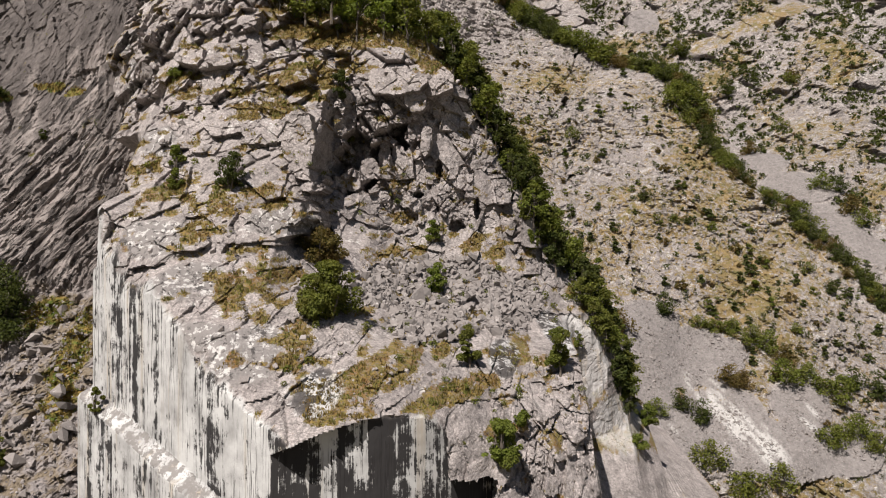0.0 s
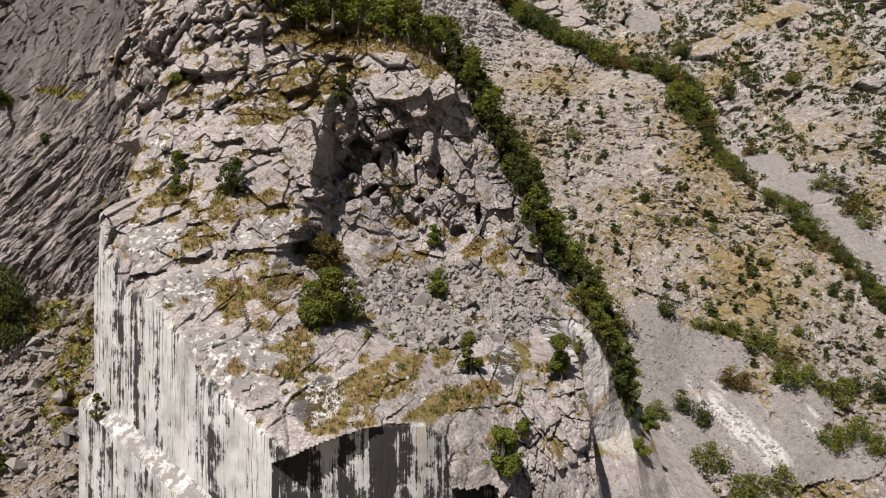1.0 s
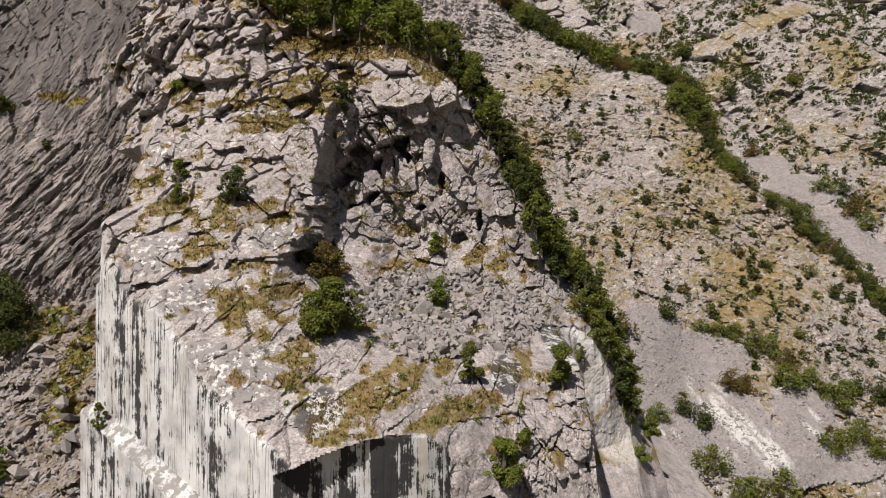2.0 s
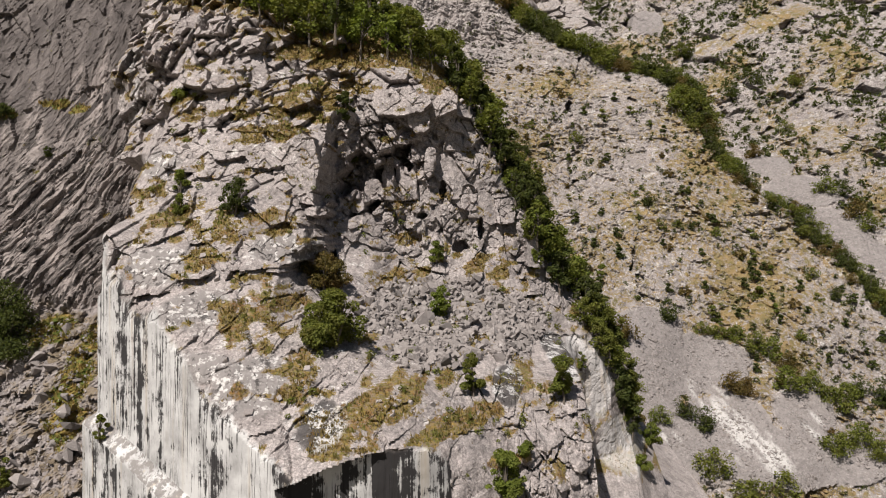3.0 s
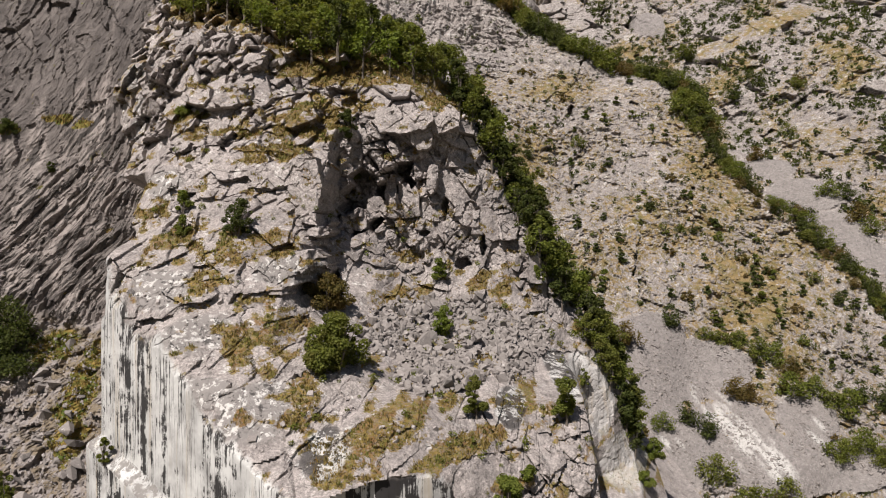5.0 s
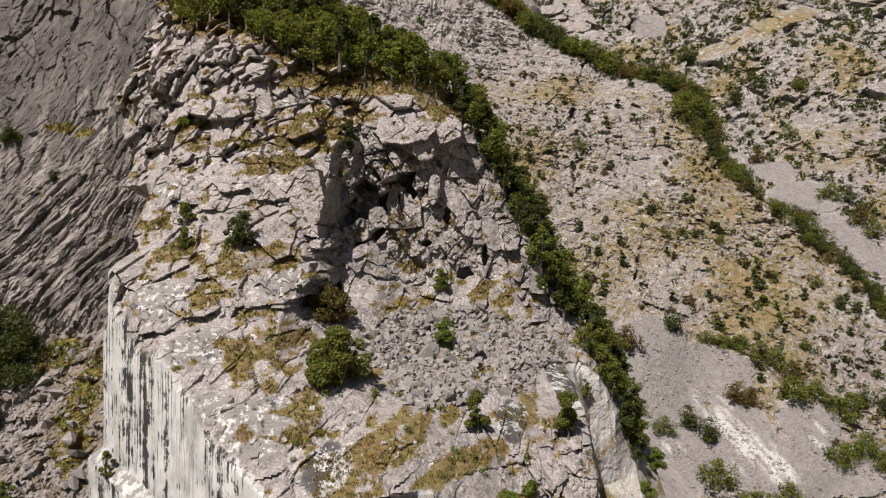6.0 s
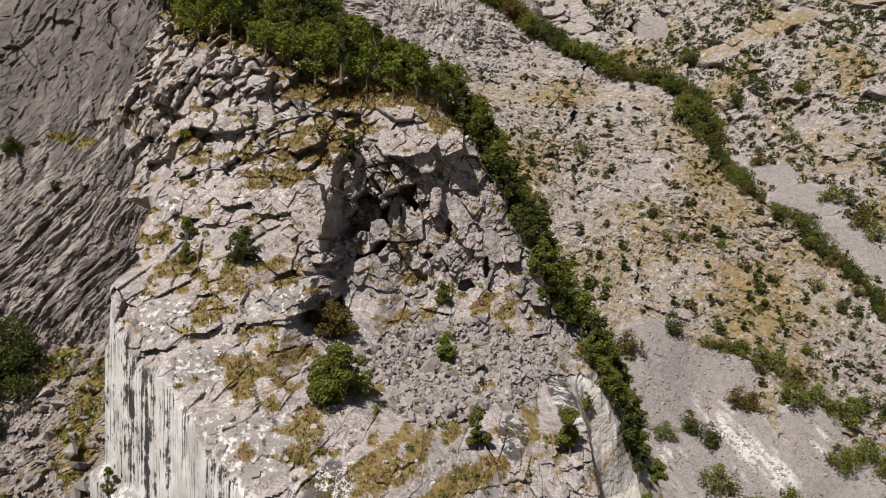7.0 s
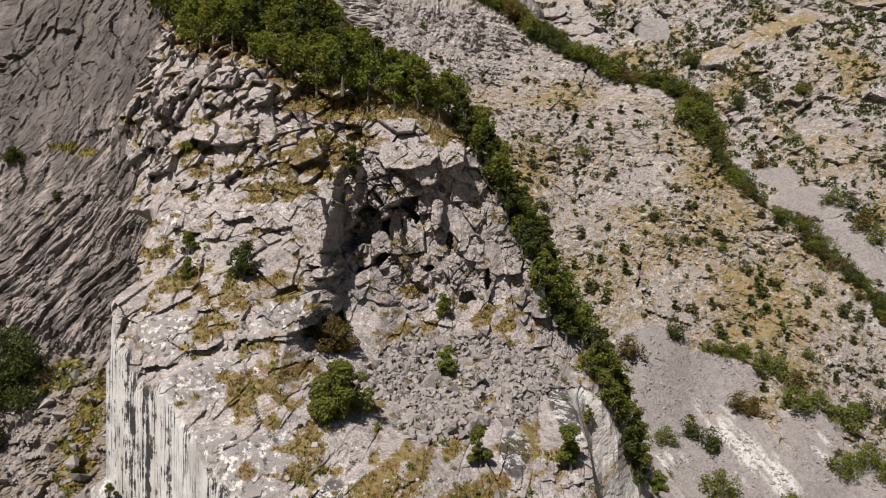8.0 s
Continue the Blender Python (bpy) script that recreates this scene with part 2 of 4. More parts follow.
def buttress(x, z, detail=True):
    """The buttress's face: y, and how far it is sawn, jointed, or stony."""
    x, z = np.asarray(x, float).ravel(), np.asarray(z, float).ravel()
    wx, wz = x + 0.9 * fbm(x / 5, z / 5, 3) * (1 - 0.9 * ramp(x, 11, 15)), z + 0.9 * fbm(x / 5 + 9, z / 5, 4)
    if detail:
        wi, wj = split(x + 0.1 * z, z, 2.2, 1.9, 91)[:2]
        wx = wx + 1.5 * (rnd(wi, wj, 92) - 0.5) * np.exp(-((x + 14.3) / 1.6) ** 2) * ramp(z, 2, 5) * (1 - ramp(z, 18, 22))
    y = lofted(wx, wz, ALL_CONTOURS)
    stony = ramp(spots(x, z, SCREE) + 0.25 * fbm(x / 2, z / 2, 8), 0.0, 0.25)
    cliff = ramp(z + 0.38 * x + 0.8 * fbm(x / 3, z / 3, 9), 0.8, 2.6) * ramp(x, -15.2, -13.8) * (1 - ramp(z, 21, 24))
    top = ramp(z, 14, 20)
    lower = ramp(-z, 8.5, 11) * ramp(x, -1, 2)
    if detail:
        lean_u, lean_v = x + 0.12 * z, z - 0.1 * x
        face, face_crack = shattered(lean_u, lean_v, 2.8, 5.0, 11, 0.7, (0.92, 0.7), 0.9)
        a, b = 0.80 * x + 0.60 * z, 0.80 * z - 0.60 * x
        slab, slab_crack = shattered(a, b, 5.6, 3.0, 231, 1.0, (0.75, 0.35))
        flat, flat_crack = shattered(0.97 * x + 0.25 * z, 0.97 * z - 0.25 * x, 5.2, 2.8, 331, 0.9, (0.65, 0.4))
        rib, rib_crack = shattered(x + 0.25 * z, z, 2.2, 4.6, 431, 0.9)
        bay = shattered(b, a, 3.8, 2.2, 531, 0.9)[0]
        gap = ramp(fbm(x / 2.5, z / 2.5, 67), -0.1, 0.2)
        crumb, ecrumb = joints(a / 0.5, b / 0.42, 61, 0.9)
        high = top * ramp(-x, 9, 15) * (1 - cliff)
        worn = ramp(spots(x, z, SHOULDER) + 0.25 * fbm(x / 2, z / 2, 541), -0.1, 0.2)
        rib_share = lower * (1 - cliff)
        calm = np.clip(1 - cliff - rib_share - high, 0, 1)
        edge_calm = 1 - 0.9 * ramp(x, 14.0, 16) * ramp(-z, 4, 8)
        y = y + (cliff * ((1.25 - 0.35 * ramp(x, -5, -1)) * face + 0.5 * (1 - ramp(x, -7, -3)) * bay + 1.4 * gap * face_crack) + rib_share * edge_calm * (0.75 * rib + 0.7 * rib_crack)
                 + high * (1.6 * slab + 0.25 * bay + 1.5 * gap * slab_crack)
                 + calm * (0.62 * flat + 0.9 * gap * flat_crack) * (1 - 0.6 * stony) * (1 - 0.65 * worn)
                 + 0.04 * crumb * (1 - worn) + stony * 0.15 * crumb + 0.09 * fbm(x / 0.8, z / 0.8, 71))
    ci, cj, ca, cb, cedge = split(x + 0.15 * z, z - 0.2 * x, 1.5, 2.2, 95)
    hx, hz = (x + 0.15 * z - ca * 1.5 - 0.15 * (z - 0.2 * x - cb * 2.2)) / 1.03, z - cb * 2.2
    pillars = np.where(rnd(ci, cj, 96) < np.interp(hx, (-13, -8.5), (0.1, 0.42)), 0.05 + 0.14 * rnd(ci, cj, 97) + 0.05 * ca + 0.2 * np.exp(-(cedge / 0.1) ** 2), 0.75 + 0.25 * rnd(ci, cj, 98))
    hollow = ramp(spots(x, z, HOLLOWS) + 0.5 * fbm(x / 0.8, z / 0.8, 97), 0, 0.2)
    y = y + 6.5 * ramp(spots(hx, hz, CAVE) + 0.3 * (rnd(ci, cj, 99) - 0.5), -0.03, 0.03) * pillars + 2.8 * hollow
    y = with_blocks(x, z, y)
    side, front = cut_side(x, z), cut_front(x, z)
    wall = np.maximum(side, front)
    cut = wall - y
    sawn = ramp(cut + 1.1 * fbm(x / 1.2, z / 4, 76) + 0.5 * fbm(x / 0.5, z / 1.5, 77), -0.5, 0.5)
    fine = 0.035 * fbm(x * 1.5, z * 0.4, 71) + 0.05 * fbm(x / 2, z / 2, 72)
    rounded = np.maximum(0.9 - np.abs(cut), 0) ** 2 / 3.6 * (side > front)
    y = np.maximum(y, wall + fine) + rounded
    bench = ramp(bench_line(x) - z, 0.0, 0.2) * (1 - ramp(bench_line(x) - z, 1.7, 1.9)) * (side > front)
    return y, sawn, np.where(front > side, 1.0, 0.0) - 1.2 * bench, np.maximum(cliff, lower), stony


def side_cliff(x, z):
    x, z = np.asarray(x, float).ravel(), np.asarray(z, float).ravel()
    wx, wz = x + 2 * fbm(x / 9, z / 9, 103), z + 2 * fbm(x / 9 + 4, z / 9, 104)
    y = lofted(wx, wz, CONTOUR_SIDE)
    wall = ramp(z + 0.12 * (x + 60), -7, -4)
    bow = (wx + 58) ** 2 / 45
    a, b = 0.6 * wx + 0.8 * wz, -0.8 * wx + 0.6 * wz - 0.4 * bow
    ribbed = ramp(26 - z + 0.4 * (x + 60), 0, 14)
    ribs = 1 - np.abs(fbm(a / 7, b / 1.3, 111, 3)) * 3.2
    ribs2 = 1 - np.abs(fbm(a / 3, b / 0.55, 113, 3)) * 3.2
    smooth = 1 - np.abs(fbm(wx / 2.2, wz / 9, 115, 4)) * 2.5
    h, e = joints(wx / 7, wz / 9, 121, 0.6)
    blade, eblade = joints(a / 6.5, b / 1.1, 123, 0.8)
    blade2, eblade2 = joints(a / 3.0, b / 0.5, 125, 0.8)
    plate, eplate = joints(wx / 1.6, wz / 4.5, 127, 0.7)
    y = y - wall * (ribbed * (0.3 * ribs + 0.12 * ribs2 + 0.42 * blade + 0.2 * blade2) + (1 - ribbed) * (0.34 * smooth + 0.27 * plate + 0.1 * blade2)) + wall * 0.5 * h * (1 - 0.6 * ribbed)
    h2, e2 = joints(wx / 2.6, wz / 2.0, 131)
    h3, e3 = joints(wx / 1.1, wz / 0.9, 141)
    y = y + (1 - wall) * (0.8 * h2 + 0.4 * h3) + 0.15 * fbm(x, z, 151, 3)
    return y, wall


CREST_Z = (-90, -60, -24.5, -7.7, 14.4, 33, 61, 87, 113, 150, 190)
CREST_X = (260, 215, 181, 172, 156, 136, 124, 121, 67, 28, -10)


def middle_slope(x, z):
    x, z = np.asarray(x, float).ravel(), np.asarray(z, float).ravel()
    wx, wz = x + 9 * fbm(x / 40, z / 40, 203), z + 7 * fbm(x / 40 + 3, z / 40, 204)
    y = 304 + 0.186 * x + 0.96 * z + 22 * fbm(wx / 70, wz / 60, 207, 3)
    y = y + 2.2 * np.maximum(0, wx - np.interp(wz, CREST_Z, CREST_X))
    bed = (wz + 0.42 * wx + 6 * fbm(wx / 30, wz / 30, 209)) / 5.5
    shelf = np.abs((bed % 1) - 0.5) * 2
    bed2 = (wz + 0.35 * wx + 4 * fbm(wx / 14, wz / 14, 211)) / 1.9
    shelf2 = np.abs((bed2 % 1) - 0.5) * 2
    a, b = 0.94 * wx - 0.34 * wz, 0.94 * wz + 0.34 * wx
    crags = shattered(a, b, 16, 6.5, 221, 0.8, (0.9, 0.8), 0.3)[0]
    ledges = shattered(a + 3, b, 6.0, 2.2, 231, 0.8, (0.9, 0.0), 0.3)[0]
    nubs = shattered(a, b + 7, 2.8, 1.5, 271, 0.9, (0, 0), 0.4)[0]
    gravel = middle_gravel(x, z)
    rough = (1 - 0.93 * gravel) * (0.55 + 0.45 * ramp(fbm(x / 25, z / 25, 241), -0.2, 0.3))
    crag = ramp(z - 0.9 * x, 70, 110)
    y = y + rough * (0.9 * shelf + 0.5 * shelf2 + 1.4 * crags + 1.15 * ledges + 0.55 * nubs + 7.0 * crag * fbm(wx / 4, wz / 16, 245)) + (0.4 - 0.34 * gravel) * fbm(x / 2, z / 2, 251)
    return y, gravel, crag


GRAVEL = [(73.7, -28.9, 16.5, 9.3), (90.1, -39.2, 18.6, 10.3), (69.7, -42.8, 11.7, 11.7), (94.5, -56.8, 17.2, 8.6), (101.8, -63.5, 14.7, 8.2),
          (122.6, -54.7, 11.6, 7.7), (132.9, -66.4, 13.0, 6.5), (74.4, -61.7, 12.8, 11.0), (113.9, -66.8, 12.8, 7.3)]
FRESH = [(87.0, -44.3, 2.6, 4.6), (92.7, -52.3, 4.6, 5.6), (98.6, -59.6, 5.6, 6.0), (104.7, -64.9, 6.0, 5.6), (67.3, -59.2, 6.4, 3.7), (125.5, -57.1, 3.8, 4.8)]


def middle_gravel(x, z):
    return ramp(spots(x, z, GRAVEL) + 0.3 * fbm(x / 7, z / 7, 261), -0.05, 0.08)


FAR_SCREE = [(190, 50.7, 13.4, 8.4), (197, 35.2, 15.8, 11), (200.5, 15.5, 17.6, 8.8), (208, 1.1, 11.2, 11.2), (169.3, 193.3, 14, 16.8)]


def far_meadow(x, z):
    """A strip of grass slanting down the far mountainside."""
    along = np.clip(((x - 196) * 90 + (z - 153) * 43) / (90 ** 2 + 43 ** 2), 0, 1)
    return 1 - np.hypot(x - 196 - 90 * along, z - 153 - 43 * along) / 8


def far_slope(x, z):
    x, z = np.asarray(x, float).ravel(), np.asarray(z, float).ravel()
    wx, wz = x + 14 * fbm(x / 60, z / 60, 303), z + 12 * fbm(x / 60 + 3, z / 60, 304)
    y = 474 - 0.415 * x + 1.33 * z + 45 * fbm(wx / 110, wz / 110, 307, 3)
    stones = ramp(spots(x, z, FAR_SCREE) + 0.3 * fbm(x / 12, z / 12, 309), 0, 0.15)
    bed = (wz - 0.5 * wx + 9 * fbm(wx / 40, wz / 40, 311)) / 9
    shelf = np.abs((bed % 1) - 0.5) * 2
    a, b = 0.9 * wx + 0.44 * wz, 0.9 * wz - 0.44 * wx
    crags = shattered(a, b, 24, 11, 321, 0.8, (0.9, 0.8), 0.3)[0]
    ledges = shattered(a + 5, b, 8.5, 4.0, 331, 0.8, (0.9, 0.0), 0.3)[0]
    rough = (1 - 0.92 * stones) * (1 - 0.85 * ramp(far_meadow(x, z), -0.1, 0.4))
    y = y + rough * (0.9 * shelf + 1.3 * crags + 1.1 * ledges) + 1.0 * fbm(x / 4, z / 4, 351)
    return y, stones

TURF = [(-22.9, 5.5, 7.2, 1.8), (-34.0, 9.2, 3.2, 0.9), (-28.7, 7.7, 2.5, 1.4), (-18.9, 20.8, 6.0, 2.8), (-21.0, 17.2, 4.4, 2.0), (-15.5, 26.2, 3.3, 1.8), (-18.8, 29.2, 4.5, 1.5),
        (-7.6, 17.6, 2.2, 1.3), (-17.2, -4.1, 4.0, 2.2), (-19.5, -2.3, 3.2, 1.6), (-13.1, -9.1, 2.1, 2.6), (-6.1, -0.6, 4.0, 2.5)]
TURF += [(-5.8, -3.6, 3.2, 1.0), (3.0, -4.1, 3.7, 1.0), (10.7, -4.7, 2.0, 1.0), (-5.0, -10.5, 3.7, 1.4), (-8.3, -12.6, 2.9, 1.9), (-1.7, -9.9, 2.6, 1.1), (3.3, -7.9, 2.3, 0.8),
         (4.1, -12.6, 2.2, 0.6), (9.2, -10.7, 2.0, 1.2), (-35.8, 22.7, 1.9, 1.1), (-31.6, 4.0, 1.7, 1.2), (-24.9, 1.7, 1.4, 1.4)]
TURF += [(0.5, -13.1, 3.1, 0.8), (5.6, -16.5, 2.0, 0.8), (24.5, -24.7, 5.0, 1.6), (28, -27.5, 4, 1.6), (21, -20, 1.6, 1.6), (-27.0, 19.3, 2.8, 1.0), (-12, 29, 6, 1.5), (-40, 42, 5, 3)]
SIDE_TURF = [(-51.7, -16.2, 2.7, 4.7), (-58.5, -9.2, 3.3, 2.1), (-52.1, -12.8, 2.0, 4.0), (-62.8, 26.0, 3.2, 0.9), (-70.9, 24.2, 1.8, 0.9), (-51.1, -20.6, 3.0, 2.2), (-58.6, 24.9, 1.8, 0.7)]
SHOULDER = [(-17.3, 2.9, 4.0, 1.7), (-28.5, 1.0, 4.8, 2.3), (-17, -9, 3.8, 2.6), (-34, 13, 4.0, 2.4), (-22, -7.5, 4.2, 1.6), (-24, -3, 3.5, 2.0), (-47.5, 31, 2.4, 2.8), (-45.5, 22.5, 2.6, 2.6), (-46, 26.5, 1.8, 1.6)]
PALE_SLABS = [(19.4, -14.5, 3.0, 5.6), (24, -23, 5.5, 3.6), (16.5, -10.5, 2.0, 2.2)]


STREAKED = [(6.2, -11.0, 2.1, 1.5), (13.2, -9.6, 1.8, 1.8), (-10.5, -12.0, 2.4, 1.6)]


def turf_on_rock(x, z):
    """Where turf covers the buttress: above about 0.5."""
    patchy = 1.15 * fbm(x / 1.5, z / 0.9, 501, 6)
    loose = 0.28 * ramp(fbm(x / 6, z / 4, 511), 0.0, 0.35) * (1 - ramp(-z, 9, 12) * ramp(x, -2, 1))
    wood = ramp(z - np.interp(x, FOREST_X, FOREST_LOW), -1.5, 0.5)
    return np.clip(np.maximum(np.clip(spots(x, z, TURF), -0.4, 0.3) * 1.0 + 0.42, loose + 0.1), 0, 1) + patchy + 0.8 * wood


def gentle(x, z):
    """1 where the buttress is flat enough to hold turf, 0 on its walls."""
    low, high = buttress(x, z - 0.5)[0], buttress(x, z + 0.5)[0]
    return ramp(high - low, 0.05, 0.5) * (1 - ramp(high - low, 5.0, 7.0))


def turf_on_side(x, z):
    return np.clip(spots(x, z, SIDE_TURF), -0.5, 0.5) * 0.9 + 0.45 + 0.6 * fbm(x / 2, z / 1.6, 521, 5)


# The lower edge of the wood on the buttress, and the buttress's outer edge.
FOREST_X = (-60, -45, -38, -30, -28, -23, -19.5, -15, -12, -8, -5, -1)
FOREST_LOW = (58, 44, 38.5, 36.5, 35, 31.8, 28.6, 27.6, 27, 28, 27.3, 24)
EDGE_Z = (-24, -16, -11, -7, -3.5, 1, 3.6, 7.5, 15, 24, 30, 34, 40)
EDGE_X = (25, 21.8, 19.7, 17.6, 15.4, 12.8, 11.8, 10.2, 6.6, 1.2, -4.5, -10, -17)
# ---- end of landform functions ----


# ---- materials ----
class Nodes:
    """A short hand for building node materials."""

    def __init__(self, name):
        self.mat = bpy.data.materials.new(name)
        self.mat.use_nodes = True
        self.tree = self.mat.node_tree
        self.bsdf = self.tree.nodes["Principled BSDF"]
        self.where = self.add("ShaderNodeTexCoord").outputs["Object"]

    def add(self, kind):
        return self.tree.nodes.new(kind)

    def link(self, value, socket):
        if isinstance(value, (int, float)):
            socket.default_value = value
        elif isinstance(value, (tuple, list)):
            socket.default_value = value if len(value) == 4 or socket.type == "VECTOR" else (*value, 1)
        else:
            self.tree.links.new(value, socket)

    def stretched(self, scale, turn=(0, 0, 0), at=None):
        node = self.add("ShaderNodeMapping")
        self.link(at or self.where, node.inputs["Vector"])
        node.inputs["Scale"].default_value, node.inputs["Rotation"].default_value = scale, turn
        return node.outputs[0]

    def noise(self, scale, detail=4, rough=0.6, at=None, warp=0.0):
        node = self.add("ShaderNodeTexNoise")
        self.link(at or self.where, node.inputs["Vector"])
        node.inputs["Scale"].default_value, node.inputs["Detail"].default_value = scale, detail
        node.inputs["Roughness"].default_value, node.inputs["Distortion"].default_value = rough, warp
        return node.outputs["Fac"]

    def warped(self, scale, amount, stretch=(1, 1, 1)):
        """Coordinates pushed about by noise."""
        node = self.add("ShaderNodeTexNoise")
        self.link(self.where, node.inputs["Vector"])
        node.inputs["Scale"].default_value, node.inputs["Detail"].default_value = scale, 3
        push, add = self.add("ShaderNodeVectorMath"), self.add("ShaderNodeVectorMath")
        push.operation, add.operation = "SCALE", "ADD"
        push.inputs["Scale"].default_value = amount
        self.link(node.outputs["Color"], push.inputs[0])
        self.link(self.where, add.inputs[0]), self.link(push.outputs[0], add.inputs[1])
        return self.stretched(stretch, at=add.outputs[0])

    def cracks(self, scale, width, amount, stretch=(1, 1, 1)):
        """Thin joint lines: 1 on a line, 0 elsewhere."""
        node = self.add("ShaderNodeTexVoronoi")
        node.feature = "DISTANCE_TO_EDGE"
        self.link(self.warped(scale * 0.8, amount / scale, stretch), node.inputs["Vector"])
        node.inputs["Scale"].default_value = scale
        return self.band(node.outputs["Distance"], width * 0.4, width, 1, 0)

    def band(self, value, low, high, to_low=0.0, to_high=1.0):
        node = self.add("ShaderNodeMapRange")
        self.link(value, node.inputs[0])
        for k, v in enumerate((low, high, to_low, to_high)):
            node.inputs[k + 1].default_value = v
        return node.outputs[0]

    def math(self, op, a, b=0.0):
        node = self.add("ShaderNodeMath")
        node.operation = op
        self.link(a, node.inputs[0]), self.link(b, node.inputs[1])
        return node.outputs[0]

    def mix(self, amount, a, b, how="MIX"):
        node = self.add("ShaderNodeMix")
        node.data_type, node.blend_type = "RGBA", how
        self.link(amount, node.inputs[0]), self.link(a, node.inputs[6]), self.link(b, node.inputs[7])
        return node.outputs[2]

    def attribute(self, name):
        node = self.add("ShaderNodeAttribute")
        node.attribute_name = name
        return node.outputs["Fac"]

    def chance(self):
        return self.add("ShaderNodeObjectInfo").outputs["Random"]

    def island(self):
        return self.add("ShaderNodeNewGeometry").outputs["Random Per Island"]

    def done(self, colour, rough=0.9, relief=None, strength=0.5, distance=0.1, tone=0.78):
        colour = self.mix(1.0, colour, (tone, tone, tone), "MULTIPLY")
        self.link(colour, self.bsdf.inputs["Base Color"])
        self.link(rough, self.bsdf.inputs["Roughness"])
        self.bsdf.inputs["Specular IOR Level"].default_value = 0.12
        if relief is not None:
            bump = self.add("ShaderNodeBump")
            bump.inputs["Strength"].default_value, bump.inputs["Distance"].default_value = strength, distance
            self.link(relief, bump.inputs["Height"])
            self.link(bump.outputs[0], self.bsdf.inputs["Normal"])
        return self.mat


GREY, DARK, PALE, WHITE = (0.288, 0.259, 0.254), (0.148, 0.133, 0.131), (0.385, 0.349, 0.341), (0.56, 0.54, 0.53)
STRAW, OLIVE, SOIL, RUST = (0.26, 0.18, 0.055), (0.14, 0.13, 0.035), (0.22, 0.17, 0.12), (0.2, 0.115, 0.045)


def rock_colour(n, size=1.0, white=0.56, plain=0.0):
    """Grey limestone: weathered greys, dark lichen, white patches where it is fresh, and thin joints."""
    big, mid, fine = n.noise(0.12 * size, 5), n.noise(0.7 * size, 6, 0.65), n.noise(4 * size, 6, 0.7)
    c = n.mix(n.band(big, 0.38, 0.62), GREY, PALE)
    c = n.mix(n.band(mid, 0.48, 0.64, 0, 0.65), c, DARK)
    bare = n.math("MULTIPLY", n.band(n.noise(0.8 * size, 7, 0.7), white, white + 0.035, 0, 0.85), n.band(n.noise(0.15 * size, 3), 0.42, 0.55, 0.15, 1))
    c = n.mix(n.math("MULTIPLY", bare, n.math("SUBTRACT", 1.0, plain)), c, WHITE)
    grain = n.noise(11 * size, 4, 0.75)
    c = n.mix(0.9, c, n.mix(n.band(fine, 0.38, 0.62), (0.32, 0.32, 0.315), (0.70, 0.69, 0.68)), "OVERLAY")
    c = n.mix(0.7, c, n.mix(n.band(grain, 0.38, 0.62), (0.3, 0.3, 0.3), (0.72, 0.72, 0.72)), "OVERLAY")
    lines = n.math("MULTIPLY", n.cracks(1.3 * size, 0.03, 0.5, (1, 1, 1.6)), n.band(big, 0.5, 0.6))
    c = n.mix(n.math("MULTIPLY", lines, 0.22), c, (0.045, 0.04, 0.037))
    relief = n.math("SUBTRACT", n.math("ADD", fine, n.math("MULTIPLY", grain, 0.6)), n.math("MULTIPLY", lines, 0.8))
    return c, relief, mid


